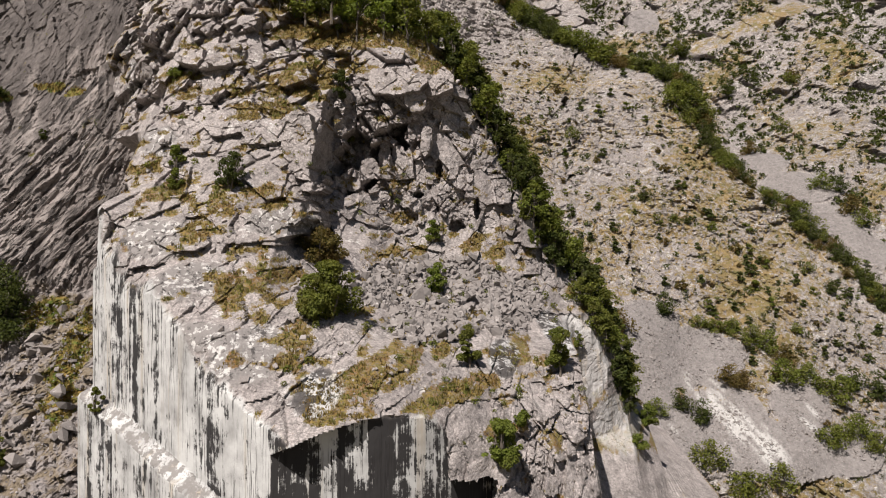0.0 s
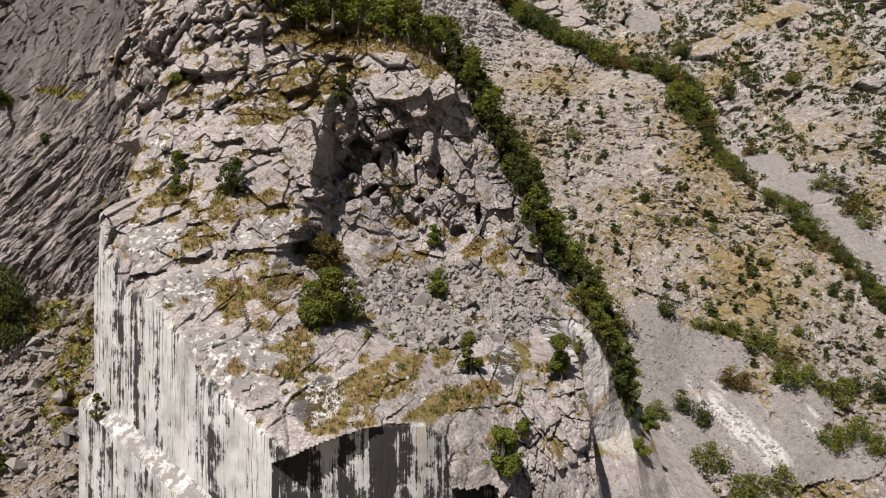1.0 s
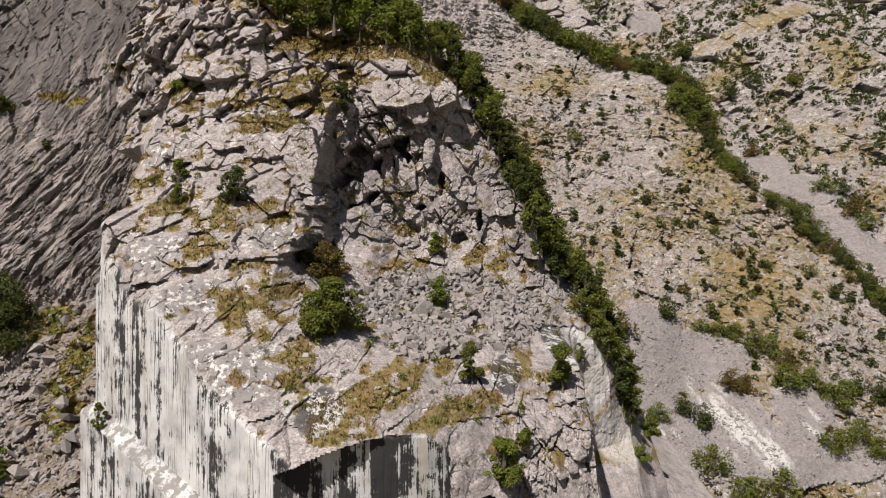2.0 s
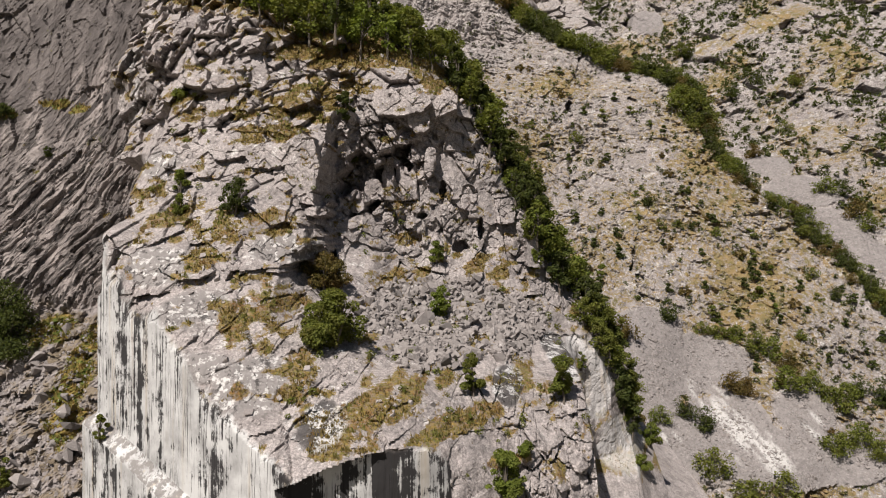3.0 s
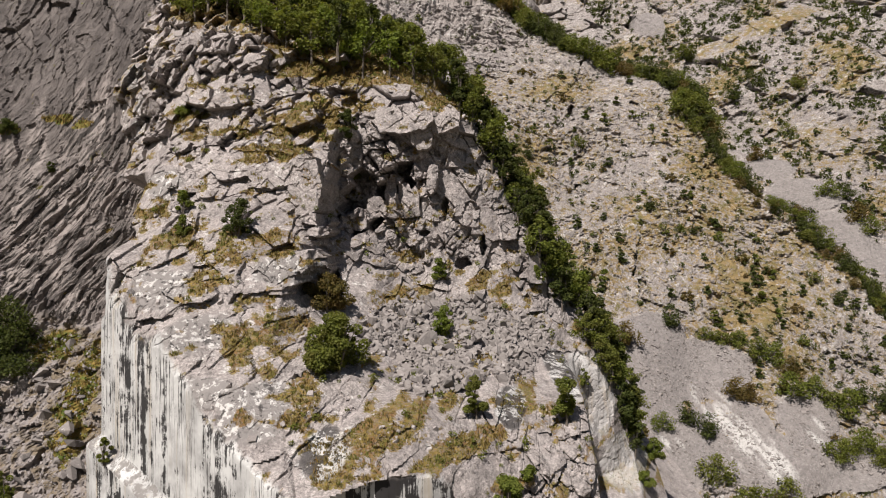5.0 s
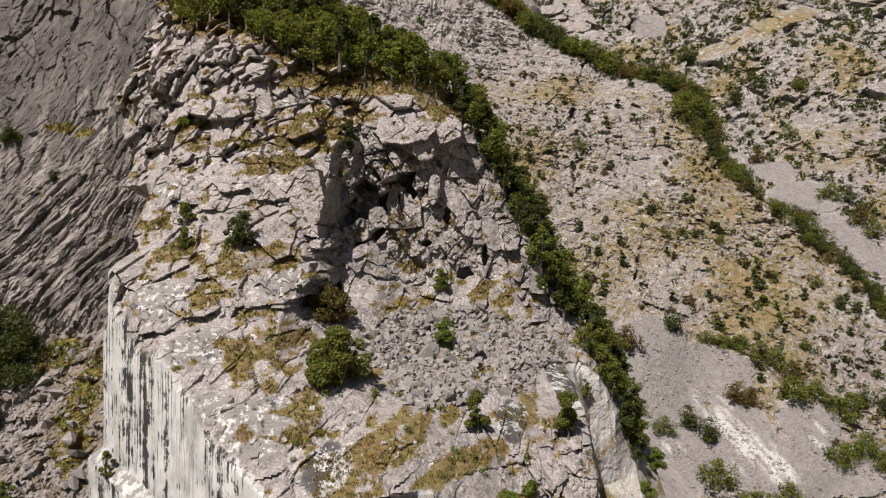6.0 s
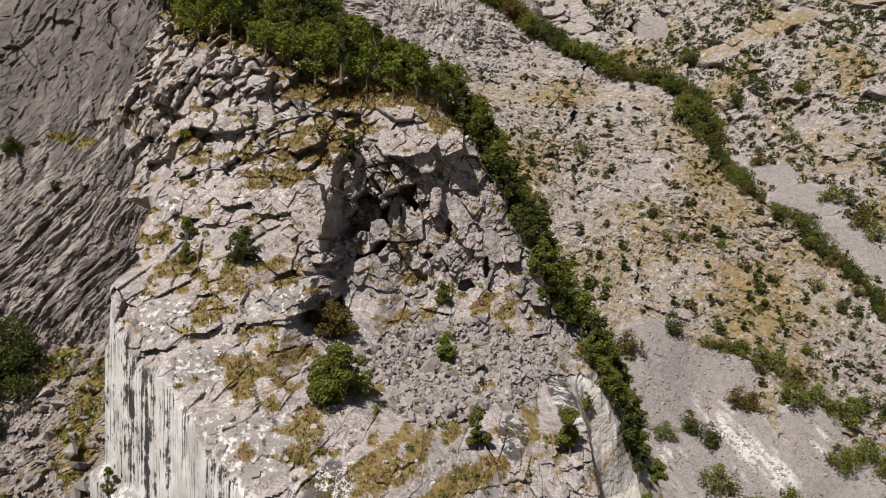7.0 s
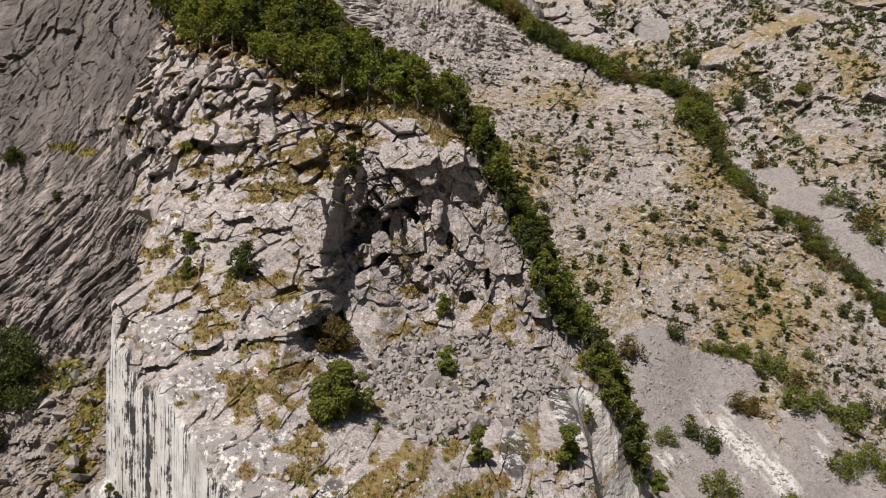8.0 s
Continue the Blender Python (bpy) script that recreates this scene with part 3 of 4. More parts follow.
def make_buttress_rock():
    n = Nodes("limestone_buttress")
    c, fine, mid = rock_colour(n, white=0.58, plain=n.math("MULTIPLY", n.attribute("steep"), 0.8))
    c = n.mix(n.math("MULTIPLY", n.attribute("stony"), 0.5), c, (0.20, 0.18, 0.174))
    grass = n.mix(n.band(n.noise(1.6, 5), 0.4, 0.6), STRAW, OLIVE)
    grass = n.mix(n.band(n.noise(0.7, 4), 0.5, 0.62), grass, RUST)
    grass = n.mix(n.band(n.noise(4, 4), 0.46, 0.6), grass, SOIL)
    grass = n.mix(n.band(n.noise(7, 4), 0.56, 0.64, 0, 0.8), grass, (0.06, 0.045, 0.02))
    c = n.mix(n.band(n.math("ADD", n.attribute("turf"), n.band(n.noise(2.5, 7, 0.7), 0.3, 0.7, -0.36, 0.3)), 0.43, 0.55), c, grass)
    # bare shoulder above the sawn wall, blotched white and black
    blotch = n.mix(n.band(n.noise(1.3, 7, 0.7), 0.53, 0.57), (0.24, 0.222, 0.215), (0.62, 0.6, 0.585))
    blotch = n.mix(n.band(n.noise(1.1, 6, 0.7, n.stretched((1, 1, 0.45))), 0.56, 0.60), blotch, (0.045, 0.042, 0.042))
    c = n.mix(n.math("MULTIPLY", n.attribute("blotched"), 0.85), c, blotch)
    # sawn marble: white, with black streaks of run-off down it
    run = n.stretched((1.0, 1.0, 0.035))
    thin, wide = n.noise(1.25, 6, 0.8, run), n.noise(0.3, 3, 0.6, run)
    broken = n.noise(0.55, 7, 0.7)
    tide = n.math("ADD", n.math("ADD", n.math("MULTIPLY", thin, 0.62), n.math("MULTIPLY", wide, 0.38)), n.band(broken, 0.3, 0.7, -0.10, 0.10))
    tide = n.math("ADD", tide, n.math("MULTIPLY", n.attribute("nose"), 0.1))
    marble = n.mix(n.band(n.noise(0.3, 5), 0.4, 0.7), (0.56, 0.555, 0.55), (0.28, 0.275, 0.272))
    marble = n.mix(n.band(n.noise(0.9, 3, 0.5, run), 0.57, 0.7, 0, 0.6), marble, (0.36, 0.29, 0.2))
    lines = n.math("MULTIPLY", n.band(n.noise(5.5, 4, 0.7, run), 0.53, 0.60, 0, 0.9), n.band(n.noise(0.5, 4, 0.6, n.stretched((1, 1, 0.3))), 0.42, 0.54))
    marble = n.mix(lines, marble, (0.07, 0.066, 0.065))
    marble = n.mix(n.band(tide, 0.535, 0.56, 0, 0.97), marble, (0.026, 0.024, 0.025))
    worn = n.math("MULTIPLY", n.band(n.attribute("nose"), -0.8, -0.5, 1, 0), n.band(n.noise(1.1, 6, 0.7), 0.47, 0.53, 0, 0.9))
    marble = n.mix(worn, marble, (0.2, 0.185, 0.178))
    c = n.mix(n.attribute("sawn"), c, marble)
    relief = n.math("MULTIPLY", n.math("ADD", fine, n.math("MULTIPLY", mid, 0.4)), n.math("SUBTRACT", 1.05, n.attribute("sawn")))
    return n.done(c, 0.88, relief, 1.0, 0.09)


def make_side_rock():
    n = Nodes("limestone_cliff")
    big, mid, fine = n.noise(0.06, 5), n.noise(0.45, 6, 0.65), n.noise(3, 6, 0.7)
    c = n.mix(n.band(big, 0.35, 0.65), (0.25, 0.22, 0.21), (0.35, 0.31, 0.295))
    c = n.mix(n.band(n.noise(0.25, 6, 0.65, n.stretched((1, 1, 0.25))), 0.46, 0.62, 0, 0.85), c, (0.115, 0.101, 0.097))
    c = n.mix(0.7, c, n.mix(n.band(fine, 0.34, 0.66), (0.32, 0.32, 0.32), (0.74, 0.73, 0.72)), "OVERLAY")
    along = n.stretched((0.12, 1.0, 1.5), at=n.stretched((1, 1, 1), (0, 0.927, 0), at=n.warped(0.15, 2.5)))
    seam = n.math("MULTIPLY", n.band(n.noise(0.9, 5, 0.65, along), 0.52, 0.57), n.band(n.attribute("wall_dark"), 0.0, 0.6, 0.9, 0.35))
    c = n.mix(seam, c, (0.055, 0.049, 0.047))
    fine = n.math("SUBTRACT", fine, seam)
    # darkens the wall in tall streaks, more of them higher up
    c = n.mix(n.math("MULTIPLY", n.attribute("wall_dark"), 0.66), c, (0.075, 0.066, 0.064))
    stones = n.mix(n.band(mid, 0.42, 0.58), (0.21, 0.17, 0.125), GREY)
    c = n.mix(n.attribute("stony"), c, stones)
    grass = n.mix(n.band(n.noise(0.8, 5), 0.4, 0.6), STRAW, (0.09, 0.12, 0.025))
    c = n.mix(n.band(n.math("ADD", n.attribute("turf"), n.band(n.noise(0.9, 7, 0.7), 0.3, 0.7, -0.35, 0.35)), 0.42, 0.58), c, grass)
    return n.done(c, 0.9, n.math("ADD", fine, mid), 1.0, 0.2)


def make_slope_rock(name, size, cover):
    n = Nodes(name)
    c, fine, mid = rock_colour(n, size, 0.55)
    c = n.mix(0.1, c, (0.6, 0.55, 0.505))
    gravel = n.mix(n.band(n.noise(0.9 * size, 5, 0.7), 0.35, 0.65), (0.20, 0.18, 0.175), (0.265, 0.241, 0.234))
    gravel = n.mix(n.attribute("fresh"), gravel, (0.5, 0.485, 0.47))
    gravel = n.mix(n.band(n.noise(2.2 * size, 3, 0.8), 0.52, 0.62, 0, 0.75), gravel, (0.14, 0.13, 0.128))
    gravel = n.mix(n.band(n.noise(3.1 * size, 3, 0.8), 0.56, 0.62, 0, 0.5), gravel, (0.42, 0.39, 0.375))
    c = n.mix(n.attribute("stony"), c, gravel)
    grass = n.mix(n.band(n.noise(0.5 * size, 5), 0.42, 0.7), (0.3, 0.21, 0.085), OLIVE)
    patch = n.math("ADD", n.attribute("turf"), n.band(n.noise(1.1 * size, 8, 0.8), 0.3, 0.7, -0.5, 0.5))
    c = n.mix(n.band(patch, cover - 0.06, cover + 0.06, 0, 0.9), c, grass)
    relief = n.math("MULTIPLY", n.math("ADD", fine, mid), n.math("SUBTRACT", 1.0, n.math("MULTIPLY", n.attribute("stony"), 0.95)))
    relief = n.math("ADD", relief, n.math("MULTIPLY", n.noise(2.2 * size, 3, 0.8), n.attribute("stony")))
    return n.done(c, 0.92, relief, 1.0, 0.3 / size)


def make_valley_floor():
    n = Nodes("valley_floor")
    c = n.mix(n.band(n.noise(0.02, 8, 0.7), 0.42, 0.58), OLIVE, GREY)
    c = n.mix(n.band(n.noise(0.6, 6, 0.7), 0.45, 0.6, 0, 0.7), c, SOIL)
    return n.done(c, 0.95, n.noise(1.5, 6), 0.6, 0.2)


BUTTRESS_ROCK, SIDE_ROCK = make_buttress_rock(), make_side_rock()
MIDDLE_ROCK, FAR_ROCK = make_slope_rock("limestone_slope", 0.45, 0.5), make_slope_rock("limestone_far_slope", 0.28, 0.5)


# ---- the large structure ----
def sheet(name, xs, zs, depth, material, fields, label, reach=0):
    """A rock face as one grid over x and z, its y from a landform function; fields are kept as attributes for its material."""
    gx, gz = np.meshgrid(xs, zs)
    gx, gz = gx.ravel(), gz.ravel()
    nx, nz = len(xs), len(zs)
    co = np.stack([gx, depth, gz], 1).astype(np.float32)
    a = (np.arange(nz - 1)[:, None] * nx + np.arange(nx - 1)[None]).ravel()
    faces = np.stack([a, a + 1, a + nx + 1, a + nx], 1).astype(np.int32)
    if reach:
        faces = faces[(depth[faces].max(1) < reach)]
    mesh = bpy.data.meshes.new(name)
    mesh.vertices.add(len(co)), mesh.loops.add(faces.size), mesh.polygons.add(len(faces))
    mesh.vertices.foreach_set("co", co.ravel())
    mesh.loops.foreach_set("vertex_index", faces.ravel())
    mesh.polygons.foreach_set("loop_start", np.arange(0, faces.size, 4, dtype=np.int32))
    mesh.update(calc_edges=True)
    mesh.shade_flat()
    for key, values in fields.items():
        mesh.attributes.new(key, "FLOAT", "POINT").data.foreach_set("value", np.asarray(values, np.float32))
    mesh.materials.append(material)
    return tagged(new(name, mesh), label, "terrain", kind="structure")


def steps(*stretches):
    """Grid lines: (start, end, spacing) one after another."""
    lines = [np.arange(a, b, s) for a, b, s in stretches]
    return np.unique(np.round(np.concatenate(lines), 4))


def grid(xs, zs):
    gx, gz = np.meshgrid(xs, zs)
    return gx.ravel(), gz.ravel()


xs, zs = steps((-60, -56, 0.8), (-56, -37, 0.16), (-37, 16, 0.115), (16, 24, 0.16), (24, 41, 0.5)), steps((-90, -26, 3), (-26, -19, 0.2), (-19, 34, 0.115), (34, 46, 0.25), (46, 73, 0.6))
gx, gz = grid(xs, zs)
gy, sawn, nose, steep, stony = buttress(gx, gz)
rise = np.gradient(gy.reshape(len(zs), len(xs)), zs, axis=0)
rise = sum(np.roll(rise, k, 0) for k in range(-4, 5)) / 9
turf = turf_on_rock(gx, gz) * (0.55 + 0.45 * (ramp(rise, 0.05, 0.5) * (1 - ramp(rise, 5.0, 7.0))).ravel())
bare_slab = 0.6 * ramp(spots(gx, gz, PALE_SLABS) + 0.3 * fbm(gx / 2, gz / 2, 531), 0, 0.2)
streaked = 0.85 * ramp(spots(gx, gz, STREAKED) + 0.3 * fbm(gx / 1.5, gz / 1.5, 533), 0, 0.2)
sawn, nose = np.maximum(np.maximum(sawn, bare_slab), streaked), nose - 0.7 * bare_slab + 0.8 * streaked
sheet("buttress", xs, zs, gy, BUTTRESS_ROCK, {"sawn": sawn, "nose": nose, "steep": steep, "blotched": ramp(spots(gx, gz, SHOULDER) + 0.4 * fbm(gx / 3, gz / 3, 541), 0.0, 0.3) * (turf < 0.5), "stony": stony, "turf": turf},
      "grey limestone buttress with sawn marble quarry walls and grassy ledges", 185)

xs, zs = steps((-140, -76, 1.5), (-76, -36, 0.2), (-36, -28, 1)), steps((-90, -34, 2), (-34, 56, 0.24), (56, 91, 1))
gx, gz = grid(xs, zs)
gy, wall = side_cliff(gx, gz)
# upright streaks of darker tone, gaining strength with height
wall_dark = ramp(fbm(gx / 3, gz / 22, 551) + 0.55 * ramp(gz, 16, 36), 0.05, 0.45) * wall
sheet("side_cliff", xs, zs, gy, SIDE_ROCK, {"stony": 1 - wall, "wall_dark": wall_dark, "turf": turf_on_side(gx, gz)}, "tall dark grey ribbed limestone cliff above a stony gully")

xs, zs = steps((-160, -40, 3), (-40, 190, 0.6), (190, 300, 3)), steps((-95, -80, 2), (-80, 150, 0.6), (150, 240, 3))
gx, gz = grid(xs, zs)
gy, gravel, crag = middle_slope(gx, gz)
sheet("middle_slope", xs, zs, gy, MIDDLE_ROCK, {"stony": gravel, "fresh": ramp(spots(gx, gz, FRESH) + 1.7 * fbm((gx + 0.8 * gz) / 2.0, (gz - 0.8 * gx) / 12, 263, 5), 0.1, 0.9), "turf": 0.45 * (1 - gravel) * (1 - crag) + 0.36 * fbm(gx / 30, gz / 18, 265)}, "steep grey limestone hillside with dry grass and scree")

xs, zs = steps((-200, 80, 8), (80, 330, 0.95), (330, 700, 8)), steps((-95, -40, 4), (-40, 240, 0.95), (240, 420, 4))
gx, gz = grid(xs, zs)
gy, stones = far_slope(gx, gz)
sheet("far_slope", xs, zs, gy, FAR_ROCK, {"stony": stones, "fresh": gx * 0, "turf": 0.34 * (1 - stones) + 0.55 * fbm((gx + gz) / 50, (gz - gx) / 25, 365) + 0.22 * ramp(far_meadow(gx, gz) + 0.5 * fbm(gx / 9, gz / 9, 367), 0, 0.6)}, "distant limestone mountainside with sparse scrub and dry grass")

ground_mesh = bpy.data.meshes.new("ground")
ground_mesh.from_pydata([(-2500, -2500, -88), (2500, -2500, -88), (2500, 2500, -88), (-2500, 2500, -88)], [], [(0, 1, 2, 3)])
ground_mesh.materials.append(make_valley_floor())
tagged(new("ground", ground_mesh), "stony valley floor below the cliffs", "ground", kind="structure")

# ---- plants and stones ----
def make_bark():
    n = Nodes("bark")
    c = n.mix(n.band(n.noise(6, 5, 0.7, n.stretched((1, 1, 0.3))), 0.35, 0.65), (0.075, 0.06, 0.048), (0.20, 0.175, 0.15))
    return n.done(c, 0.95, n.noise(14, 5), 0.5, 0.03)


def make_leaf(name, dark, light, dry):
    """Foliage: every leaf has its own shade between dark and light, a few are dry; some light shines through."""
    n = Nodes(name)
    c = n.mix(n.island(), dark, light)
    c = n.mix(n.band(n.noise(0.6, 3), 0.45, 0.7, 0, 0.7), c, dry)
    c = n.mix(n.band(n.chance(), 0, 1, 0, 0.35), c, dry)
    mat = n.done(c, 0.6, tone=0.92)
    glow = n.add("ShaderNodeBsdfTranslucent")
    n.link(n.mix(1.0, c, (0.92, 0.92, 0.42), "MULTIPLY"), glow.inputs[0])
    both = n.add("ShaderNodeMixShader")
    both.inputs[0].default_value = 0.48
    n.link(n.bsdf.outputs[0], both.inputs[1]), n.link(glow.outputs[0], both.inputs[2])
    n.link(both.outputs[0], n.tree.nodes["Material Output"].inputs["Surface"])
    return mat


def make_stone(name, dark, light):
    n = Nodes(name)
    c = n.mix(n.chance(), dark, light)
    c = n.mix(n.band(n.island(), 0, 1, 0, 0.3), c, PALE)
    c = n.mix(n.band(n.noise(1.5, 7, 0.72), 0.6, 0.64, 0, 0.5), c, WHITE)
    fine = n.noise(7, 6, 0.7)
    c = n.mix(0.5, c, n.mix(n.band(fine, 0.3, 0.7), (0.32, 0.32, 0.32), (0.75, 0.74, 0.73)), "OVERLAY")
    return n.done(c, 0.9, fine, 0.6, 0.06)


def make_grass():
    n = Nodes("dry_grass")
    c = n.mix(n.island(), (0.13, 0.104, 0.032), (0.33, 0.232, 0.078))
    c = n.mix(n.band(n.noise(0.35, 4), 0.5, 0.6, 0, 0.8), c, (0.14, 0.16, 0.036))
    c = n.mix(n.band(n.noise(0.6, 4), 0.54, 0.62, 0, 0.75), c, (0.22, 0.125, 0.045))
    return n.done(c, 0.8)


SCREE_STONE = make_stone("scree_limestone", (0.12, 0.109, 0.105), (0.25, 0.226, 0.217))
BARK, STONE, GRASS = make_bark(), make_stone("loose_limestone", (0.2, 0.18, 0.174), (0.36, 0.325, 0.315)), make_grass()
LEAF_GREEN = make_leaf("green_leaves", (0.06, 0.085, 0.016), (0.19, 0.225, 0.042), (0.15, 0.13, 0.04))
LEAF_BRIGHT = make_leaf("bright_green_leaves", (0.085, 0.12, 0.02), (0.2, 0.25, 0.045), (0.15, 0.15, 0.04))
LEAF_DARK = make_leaf("dark_green_leaves", (0.032, 0.048, 0.013), (0.095, 0.115, 0.03), (0.08, 0.08, 0.03))
LEAF_BROWN = make_leaf("browning_leaves", (0.065, 0.06, 0.02), (0.17, 0.135, 0.045), (0.18, 0.105, 0.045))


def mesh_of(name, co, faces, material):
    """A mesh from arrays: corners, and faces that all have the same number of corners."""
    mesh = bpy.data.meshes.new(name)
    k = faces.shape[1]
    mesh.vertices.add(len(co)), mesh.loops.add(faces.size), mesh.polygons.add(len(faces))
    mesh.vertices.foreach_set("co", np.asarray(co, np.float32).ravel())
    mesh.loops.foreach_set("vertex_index", np.asarray(faces, np.int32).ravel())
    mesh.polygons.foreach_set("loop_start", np.arange(0, faces.size, k, dtype=np.int32))
    mesh.update(calc_edges=True)
    mesh.shade_flat()
    mesh.materials.append(material)
    return mesh


def part(name, mesh, parent, label=""):
    ob = new(name, mesh)
    ob.parent = parent
    return tagged(ob, label)


def tube(points, radii, sides=6):
    """A tapered limb along some points."""
    p = np.array(points, float)
    along = np.gradient(p, axis=0)
    along /= np.linalg.norm(along, axis=1)[:, None]
    across = np.cross(along, (0.31, 0.95, 0.05))
    across /= np.linalg.norm(across, axis=1)[:, None]
    third = np.cross(along, across)
    a = np.arange(sides) * 2 * np.pi / sides
    ring = p[:, None] + np.array(radii)[:, None, None] * (np.cos(a)[None, :, None] * across[:, None] + np.sin(a)[None, :, None] * third[:, None])
    i, j = np.arange(len(p) - 1)[:, None] * sides, np.arange(sides)[None]
    nxt = (j + 1) % sides
    faces = np.stack([i + j, i + nxt, i + sides + nxt, i + sides + j], -1).reshape(-1, 4)
    return ring.reshape(-1, 3), faces


def joined(pieces):
    co, faces, k = [], [], 0
    for c, f in pieces:
        co.append(c), faces.append(f + k)
        k += len(c)
    return np.concatenate(co), np.concatenate(faces)


def leaves(rng, centres, radii, count, size, even=False):
    """Leaf blades in clumps: more on each clump's upper and outer side, each a small folded blade."""
    which = np.arange(count) % len(centres) if even else rng.choice(len(centres), count, p=radii ** 2 / np.sum(radii ** 2))
    way = rng.normal(size=(count, 3))
    way[:, 2] += 0.15
    way /= np.linalg.norm(way, axis=1)[:, None]
    at = centres[which] + way * (radii[which] * rng.uniform(0.35, 1.1, count) ** 0.6)[:, None] * (1, 1, 0.8)
    normal = way * 0.6 + rng.normal(size=(count, 3)) * 0.55 + (0, 0, 0.45)
    normal /= np.linalg.norm(normal, axis=1)[:, None]
    u = np.cross(normal, rng.normal(size=(count, 3)))
    u /= np.linalg.norm(u, axis=1)[:, None]
    v = np.cross(normal, u)
    s = ((size * radii[which] if even else size) * rng.uniform(0.6, 1.3, count))[:, None]
    co = np.stack([at - u * s, at - v * s * 0.6 + normal * s * 0.15, at + u * s, at + v * s * 0.6 + normal * s * 0.15], 1).reshape(-1, 3)
    return co, np.arange(count * 4).reshape(-1, 4)


def plant(name, seed, wide, high, stem, clumps, count, size, leaf, label, category, group, stems=1):
    """A tree (bare stem) or bush (many stems): trunk with limbs, and a crown of leaf clumps with gaps."""
    rng = np.random.default_rng(seed)
    base = new(name)
    level = rng.uniform(0, 1, clumps) ** (0.8 if stem > 0.15 else 1.3)
    reach = wide / 2 * 0.78 * np.sqrt(np.clip(1 - (level * 1.8 - 0.6) ** 2 * 0.7, 0.08, 1)) * rng.uniform(0.15, 1.2, clumps)
    turn = rng.uniform(0, 2 * np.pi, clumps)
    lean = rng.normal(size=2) * high * 0.04
    bottom = high * stem
    centres = np.stack([np.cos(turn) * reach + lean[0] * level, np.sin(turn) * reach + lean[1] * level, bottom + (high - bottom) * (0.04 + 0.84 * level)], 1)
    radii = wide * rng.uniform(0.07, 0.2, clumps)
    limbs, shoots = [], []
    thick = 0.018 * high + 0.02
    for s in range(stems):
        off = rng.normal(size=2) * (0.12 * wide if stems > 1 else 0)
        top = np.array([off[0] * 2 + lean[0], off[1] * 2 + lean[1], high * rng.uniform(0.7, 0.85)])
        mid = np.array([off[0] * 1.2 + rng.normal() * 0.03 * high, off[1] * 1.2 + rng.normal() * 0.03 * high, high * 0.4])
        shoots.append(tube([(off[0] * 0.3, off[1] * 0.3, -0.06 * high), (off[0] * 0.5, off[1] * 0.5, high * 0.12), mid, top], [thick * 1.25, thick, thick * 0.7, thick * 0.15]))
    for c in centres[: min(clumps, 9)]:
        root = np.array([lean[0] * 0.3, lean[1] * 0.3, bottom * 0.7 + (c[2] - bottom) * 0.45 + 0.04 * high])
        limbs.append(tube([root, (root + c) / 2 + (0, 0, 0.03 * high), c], [thick * 0.45, thick * 0.3, thick * 0.08], 3))
    part("trunk", mesh_of("trunk", *joined(shoots[:1] + limbs), BARK), base)
    for shoot in shoots[1:]:
        part("stem", mesh_of("stem", *shoot, BARK), base)
    part("crown", mesh_of("crown", *leaves(rng, centres, radii, count, size), leaf), base)
    return tagged(base, label, category, group)


def stand(ob, x, y, z, turn=0.0, scale=1.0):
    ob.matrix_basis = pose(x, y, z, 0, 0, turn) @ Matrix.Scale(scale, 4)
    return ob


def again(ob, x, y, z, turn, scale):
    made = copy_thing(ob, pose(x, y, z, 0, 0, turn))
    made.scale = (scale, scale, scale * 0.92)
    return made


def face_of(fn, x, z):
    return float(fn(np.array([x]), np.array([z]))[0][0])


def hull(rng, flat=0.75, corners=13, pts=None):
    """An angular broken stone about 1 across."""
    bm = bmesh.new()
    if pts is None:
        pts = rng.normal(size=(corners, 3))
        pts /= np.linalg.norm(pts, axis=1)[:, None]
        pts *= rng.uniform(0.38, 0.62, (corners, 1)) * np.array((1.0, 0.8, flat))
    for p in pts:
        bm.verts.new(p)
    out = bmesh.ops.convex_hull(bm, input=bm.verts)
    bmesh.ops.delete(bm, geom=[g for g in out["geom_interior"] if isinstance(g, bmesh.types.BMVert)], context="VERTS")
    bmesh.ops.triangulate(bm, faces=bm.faces)
    bm.verts.index_update()
    co, faces = np.array([v.co[:] for v in bm.verts]), np.array([[v.index for v in f.verts] for f in bm.faces])
    bm.free()
    return co, faces


def slab(rng, flat):
    """A broken block: a leaning box with jittered corners, one of them knocked off."""
    box = np.array([(i, j, k) for i in (-0.5, 0.5) for j in (-0.36, 0.36) for k in (-0.5 * flat, 0.5 * flat)])
    box = box + rng.uniform(-0.17, 0.17, box.shape) + box[:, 2:] * rng.uniform(-0.5, 0.5, 3) * (1, 1, 0)
    lost = rng.integers(8)
    ends = [box[lost] * (1 - 0.45 * a) for a in (np.array((1, 0, 0)), np.array((0, 1, 0)), np.array((0, 0, 1)))]
    return hull(rng, pts=np.concatenate([np.delete(box, lost, 0), ends]))


def turned(rng, count):
    q = rng.normal(size=(count, 4))
    q /= np.linalg.norm(q, axis=1)[:, None]
    w, x, y, z = q.T
    return np.stack([np.stack([1 - 2 * (y * y + z * z), 2 * (x * y - z * w), 2 * (x * z + y * w)], -1),
                     np.stack([2 * (x * y + z * w), 1 - 2 * (x * x + z * z), 2 * (y * z - x * w)], -1),
                     np.stack([2 * (x * z - y * w), 2 * (y * z + x * w), 1 - 2 * (x * x + y * y)], -1)], 1)


